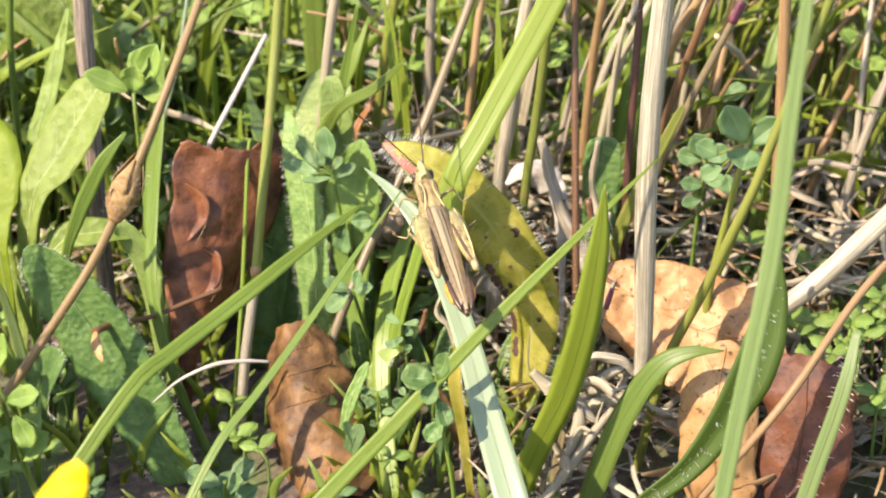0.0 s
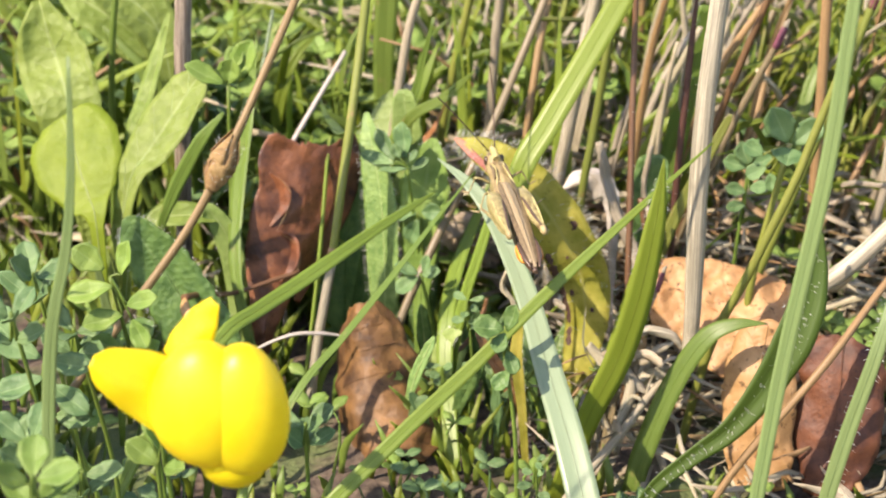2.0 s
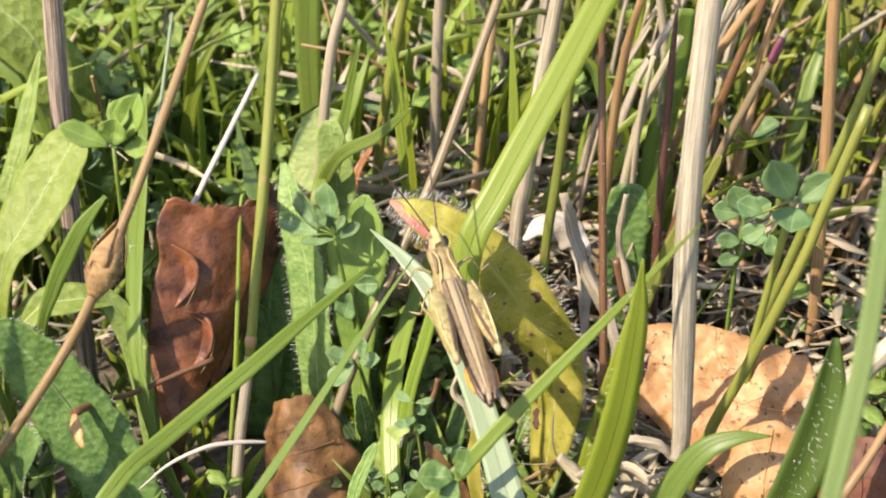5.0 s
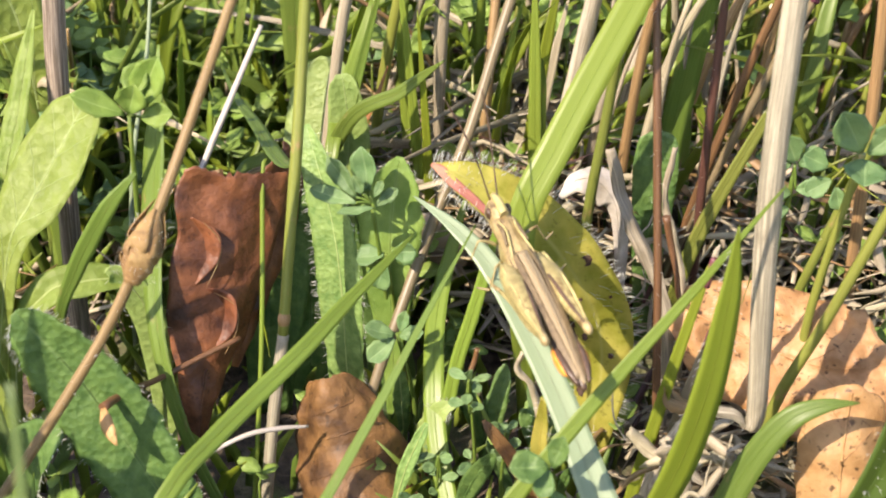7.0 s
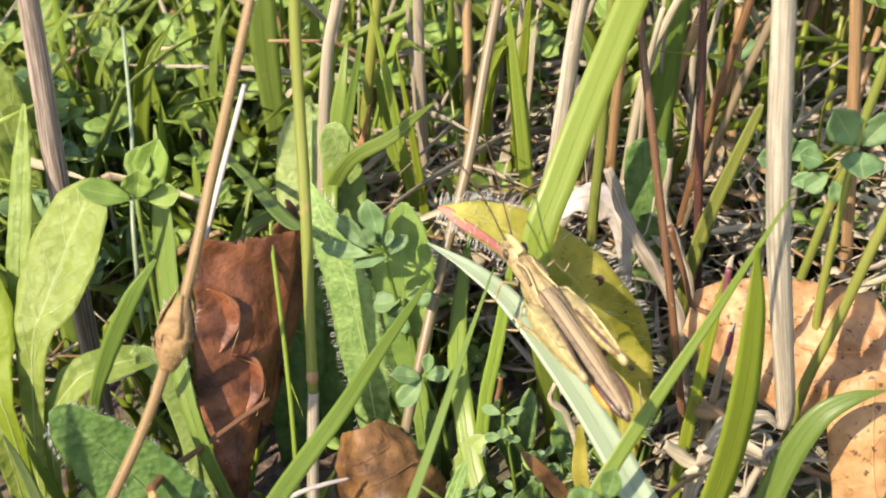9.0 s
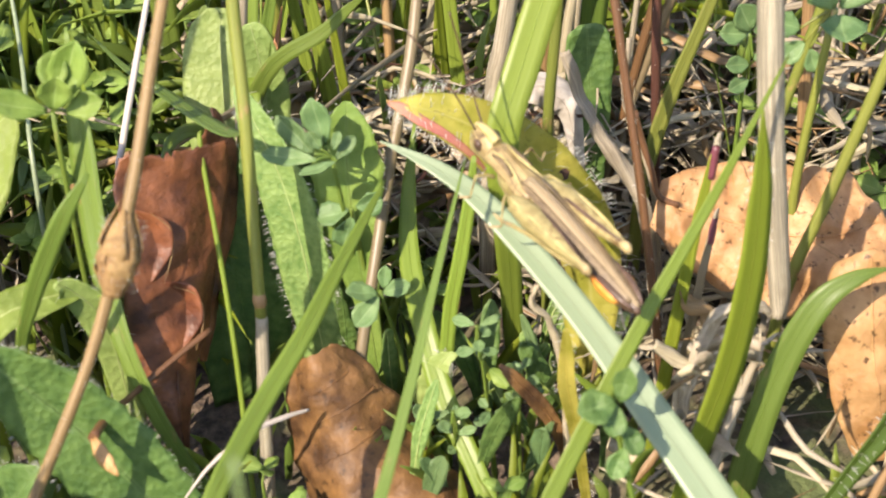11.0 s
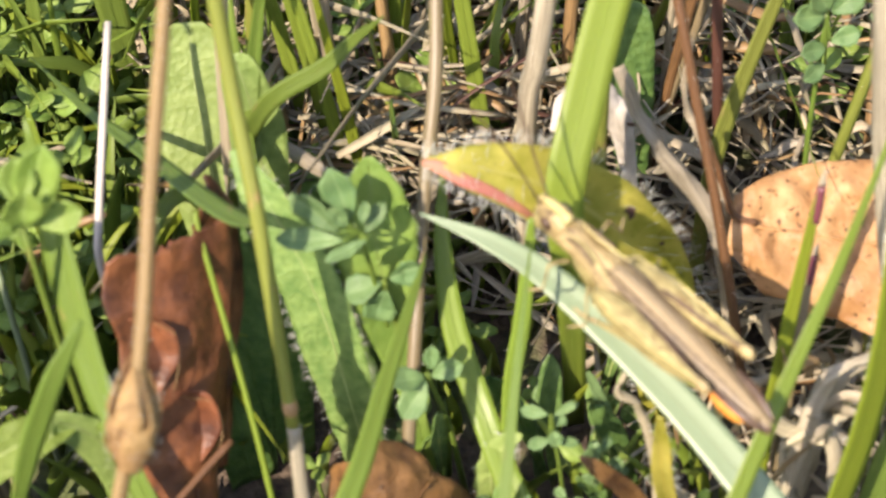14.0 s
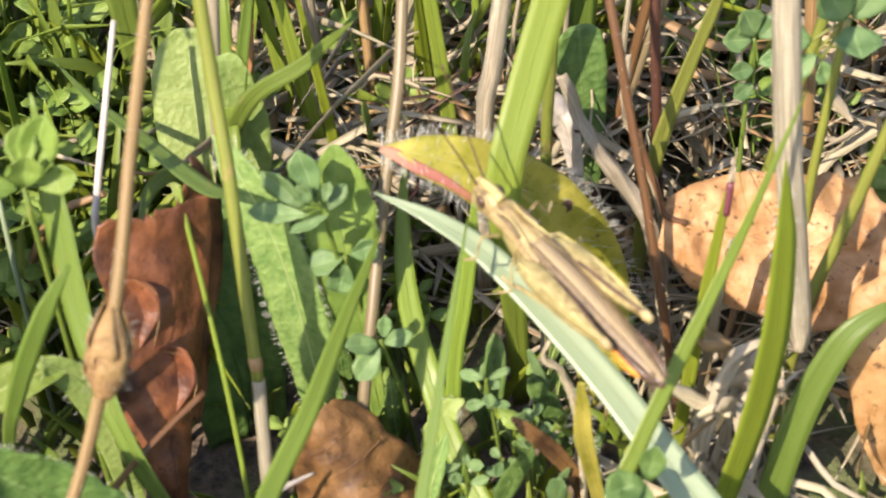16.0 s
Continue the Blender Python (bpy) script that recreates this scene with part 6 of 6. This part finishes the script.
def single_stems():
    """The nearest stems and blades of the thicket, each a plant of its own."""
    mats = (G_STRAW, G_PALE, G_PALE, G_TAN, G_STEM, G_OLIVE)
    for x, y, r in scatter(110, (-22, 62, 8, 34), 51, right_side):
        h = r.uniform(18, 46)
        a = r.gauss(0.1, 0.9)
        l = h * (0.05 + 0.5 * r.random())
        d = Vector((math.cos(a) * l, math.sin(a) * l, 0))
        p = Vector((x, y, 0))
        k = r.randrange(6)
        w = r.choice((0.2, 0.28, 0.36, 0.5))
        bm = tube([p - Vector((0, 0, 1)), p + d * 0.15 + Vector((0, 0, h * 0.35)), p + d * 0.5 + Vector((0, 0, h * 0.75)), p + d + Vector((0, 0, h))], [w, w, w * 0.9, w * 0.6], 9, 7, rough=0.1, seed=k)
        plant("dry_stalk" if k < 4 else "grass_stalk", "stem", bm, mats[k], ("upright bleached straw stalk in the thicket", "upright pale dry stalk in the thicket", "thin straw stalk in the thicket", "tan dry stalk in the thicket",
              "olive green grass stalk in the thicket", "yellow-green grass stalk in the thicket")[k], "stalk", "stalks in the thicket", at=p)
    greens = (G_BRIGHT, G_MID, G_OLIVE)
    for x, y, r in scatter(120, (-62, 60, 6, 32), 52, clear):
        h = r.uniform(12, 34)
        a = r.uniform(0, 6.283)
        l = h * 0.6 * r.random()
        d = Vector((math.cos(a) * l, math.sin(a) * l, 0))
        p = Vector((x, y, 0))
        w = r.uniform(0.7, 1.8)
        k = r.randrange(3)
        bm = ribbon([p - Vector((0, 0, 1)), p + d * 0.15 + Vector((0, 0, h * 0.35)), p + d * 0.5 + Vector((0, 0, h * 0.75)), p + d + Vector((0, 0, h * 0.9))], [w * 0.8, w, w * 0.8, 0.1],
                    (math.cos(a + r.uniform(0.6, 2.4)), -0.8, 0.3), n=10, across=5, fold=0.3, thick=0.08)
        plant("grass_plant", "blade", bm, greens[k], ("bright green grass blade in the thicket", "green grass blade in the thicket", "olive grass blade in the thicket")[k], "grass", "grass blades in the thicket", at=p)


def single_clovers():
    """Clover plants that can be told apart, copied from four models."""
    models = []
    for k in range(4):
        rr = random.Random(90 + k)
        leaves = []
        for j in range(3 + k % 2):
            a = j * (6.283 / (3 + k % 2)) + k
            leaves.append(((0.2 * math.cos(a), 0.2 * math.sin(a), 0), (math.cos(a), math.sin(a), rr.uniform(0.1, 0.6)), rr.uniform(2.2, 3.4), rr.uniform(1.7, 2.6), (0, -0.4, 0.9)))
        h = (9, 13, 17, 21)[k]
        models.append(trefoil((-60 + 3 * k + 0.6, 30, h), (-60 + 3 * k, 30, 0), leaves, L_CLOVER if k % 2 else L_BLUE, "green clover plant with rounded leaflets in the grass", None, 0.17, "clover_plant"))
        tagged(models[-1], group="clover plants in the grass")
    for n, (x, y, r) in enumerate(scatter(100, (-62, 56, 7, 42), 61, lambda x, y: clear(x, y) and (x < 5 or y > 20))):
        copy_thing(models[n % 4], Matrix.Translation(V((x, y, 0))) @ pose(0, 0, 0, r.uniform(-8, 8), r.uniform(-8, 8), r.uniform(-70, 70)))


single_stems()
single_clovers()
meadow("dry_stem_thicket", 230, (-20, 75, 30, 72), (18, 44), 0.7, [G_STRAW, G_PALE, G_PALE, G_TAN, G_STEM, G_OLIVE], "standing dry stems of straw and brown stalks", 11, 0.7, True, right_side)
meadow("grass_thicket", 240, (-20, 75, 26, 72), (16, 40), 1.2, [G_BRIGHT, G_STEM, G_OLIVE], "green and olive grass blades among dry stems", 12, 0.5, False, right_side)
meadow("grass_tuft", 640, (-75, 20, 8, 70), (8, 30), 1.1, [G_MID, G_BRIGHT, G_BRIGHT], "tufts of green grass between clover leaves", 13, 0.9, False, left_side)
meadow("straw_tuft", 140, (-75, 10, 8, 70), (6, 26), 0.7, [G_STRAW, G_TAN], "dry straws in the green grass", 14, 0.45, True, left_side)
clover_carpet("clover_patch", 300, (-75, 20, 12, 75), (5, 21), 2.6, L_CLOVER, "low clover leaves in the grass", 15, left_side)
clover_carpet("clover_patch", 90, (-10, 75, 10, 80), (4, 12), 2.4, L_BLUE, "scattered blue-green clover leaves under the straw", 16)
# Unseen plants added to the left, to cast shade on the foreground.
meadow("front_grass", 60, (-62, -39, -70, -36), (24, 38), 1.6, [G_MID, G_BRIGHT, G_OLIVE], "unseen grass added to shade the ground in front", 41, 0.25, False, lambda x, y: True)
clover_carpet("front_clover", 40, (-62, -38, -66, -35), (18, 34), 3.2, L_CLOVER, "unseen clover added to shade the ground in front", 42, lambda x, y: True)


def behind_rust(x, y):
    return not (-16 < x < -5 and y < 12)


meadow("short_grass", 190, (-28, 0, -1, 24), (6, 15), 1.2, [G_BRIGHT, G_OLIVE, G_MID], "short yellow-green grass behind the dead leaf", 28, 0.9, False, behind_rust)
clover_carpet("short_clover", 70, (-28, 0, 2, 24), (4, 13), 2.2, L_CLOVER, "small clover leaves behind the dead leaf", 29, behind_rust)
meadow("thatch", 900, (-6, 85, 15, 62), (5, 13), 1.2, [G_STRAW, G_PALE, G_OLIVE, G_STRAW], "old bleached grass lying under the stems", 43, 1.1, False, clear)
meadow("leaning_straw", 900, (-25, 95, 22, 110), (9, 24), 1.0, [G_STRAW, G_PALE, G_OLIVE, G_BRIGHT], "bleached and green blades leaning over one another", 26, 1.5, False, right_side)
meadow("leaning_grass", 800, (-95, 20, 22, 120), (8, 22), 1.2, [G_BRIGHT, G_OLIVE, G_MID, G_STRAW], "yellow-green grass leaning over one another", 27, 1.3, False, left_side)
meadow("far_grass", 1300, (-150, 190, 70, 330), (18, 46), 1.8, [G_MID, G_BRIGHT, G_STRAW, G_STEM], "mixed meadow grass farther back", 17, 0.6, False)
clover_carpet("far_clover", 700, (-150, 190, 70, 260), (5, 22), 4.0, L_CLOVER, "clover leaves farther back", 18)


def around(x, y):
    return (abs(x) > 95 or y < -240) and not (-75 < x < 100 and -60 < y < 330)


meadow("meadow_grass", 2600, (-420, 420, -560, 420), (16, 44), 2.2, [G_MID, G_BRIGHT, G_STRAW], "meadow grass all round the spot", 19, 0.6, False, around)


# ---- litter and low growth round the subject ----
def litter():
    kinds = ((G_PALE, "straw_litter", "crossed bleached straws lying on the ground", 1300, 21, 0.42), (G_STRAW, "straw_litter", "tangled dry grass on the ground", 3000, 22, 0.38),
             (G_TAN, "straw_litter", "brown dry grass scraps on the ground", 900, 25, 0.36), (G_DARK, "twig_litter", "dark broken stems on the ground", 110, 23, 0.4))
    for mat, name, label, count, seed, wide in kinds:
        r = random.Random(seed)
        bm = bmesh.new()
        for _ in range(count):
            x = r.uniform(-7, 60) if r.random() < 0.86 else r.uniform(-70, -24)
            y = r.uniform(-44, 60)
            thick = r.random() < 0.22
            if thick:
                x, y = r.uniform(-6, 13), r.uniform(6, 42)
            if y < -9 and x < 13 or y < 2 and x < 9:
                continue
            if y < -16 and r.random() < 0.78:
                continue
            top = 12.0 if y > -2 and x > -7 else 6.0 if y > -6 else 3.0
            z = r.uniform(4, 14) if thick else r.uniform(0.1, 1) ** 1.5 * top
            a = r.uniform(0, 6.28)
            l = r.uniform(3, 13)
            d = Vector((math.cos(a), math.sin(a), r.uniform(-0.15, 0.5))) * l
            side = Vector((-d.y, d.x, 0)) * r.uniform(-0.25, 0.25)
            p = Vector((x, y, z))
            w = wide * r.choice((0.5, 0.8, 1.1, 1.6, 2.4))
            ribbon([p, p + d * 0.35 + side + Vector((0, 0, r.uniform(-0.4, 1.0))), p + d * 0.7 + side * 0.6, p + d], [w * 0.6, w, w, w * 0.3], (r.uniform(-0.5, 0.5), r.uniform(-0.8, 0.2), 1), n=7, across=3, fold=-0.25, thick=0.08,
                   twist=[0, r.uniform(-120, 120)], bm=bm)
        thing(name, bm, mat, label, "litter", kind="stuff")


litter()


def undergrowth():
    """Short shoots and tiny leaves that fill the gaps between the big blades."""
    def low(x, y):
        return -52 < y < 10 and not (x > 16 and y > -30)
    bm = [bmesh.new() for _ in range(3)]
    for x, y, r in scatter(620, (-60, 45, -52, 12), 31, low):
        h = r.uniform(2.5, 9 if y > -30 else 5)
        a = r.uniform(0, 6.28)
        d = Vector((math.cos(a), math.sin(a), 0)) * h * 0.5
        p = Vector((x, y, -1))
        ribbon([p, p + Vector((0, 0, h * 0.5)) + d * 0.2, p + Vector((0, 0, h)) + d], [0.5, 0.9, 0.1], (0, -0.8, 0.4), n=6, across=3, fold=0.3, thick=0.06, bm=bm[r.randrange(3)])
    for b, m in zip(bm, (G_MID, G_BRIGHT, G_OLIVE)):
        thing("grass_shoots", b, m, "short green shoots close to the ground", "grass", kind="stuff")
    clover_carpet("low_clover", 55, (-60, 40, -44, 10), (1.5, 6), 1.7, L_CLOVER, "small clover leaves close to the ground", 33, low)
    clover_carpet("right_clover", 150, (33, 66, -22, 34), (3, 11), 2.4, L_CLOVER, "green clover leaves growing through the straw", 35, lambda x, y: x > 38 or y > 4)
    clover_carpet("near_clover", 90, (-50, 42, -62, -30), (1.0, 4.0), 1.8, L_BLUE, "green clover leaves on the ground in front", 34, lambda x, y: not (14 < x < 42 and y > -34))


undergrowth()


# ---- what moves ----
def motions():
    """One antenna swings from the side to the front, the other feels about, and the flower nods in the breeze."""
    at = [Matrix.Translation(a.location) for a in antennae]
    swing = [(0, 0), (1.5, 3), (3, -3), (4.2, 0), (5.3, 40), (6.3, 62), (8, 66), (10, 60), (12.3, 64), (14, 68), (16, 63)]
    walk(antennae[0], [(t, at[0] @ pose(0, 0, 0, 0.10 * a, 0, -a)) for t, a in swing])
    feel = [(0, 0), (2, 4), (4.2, -3), (6.3, 3), (8, -2), (10.2, 3), (12.3, 0), (14, 5), (16, 1)]
    walk(antennae[1], [(t, at[1] @ pose(0, 0, 0, a, 0.5 * a, 0)) for t, a in feel])
    base = Matrix.Translation(flower.location)
    nod = [(0, 0.3), (0.5, 0.6), (1, 0.8), (1.5, 0.2), (2, -0.3), (2.5, -0.2), (3, 0.2), (3.5, 0.8), (4, -0.9), (5, 0.3), (6, -0.4), (8, 0.4), (10, -0.3), (12, 0.4), (14, -0.3), (16, 0.2)]
    walk(flower, [(t, base @ pose(0, 0, 0, 0.3 * a, a, 0)) for t, a in nod])


motions()
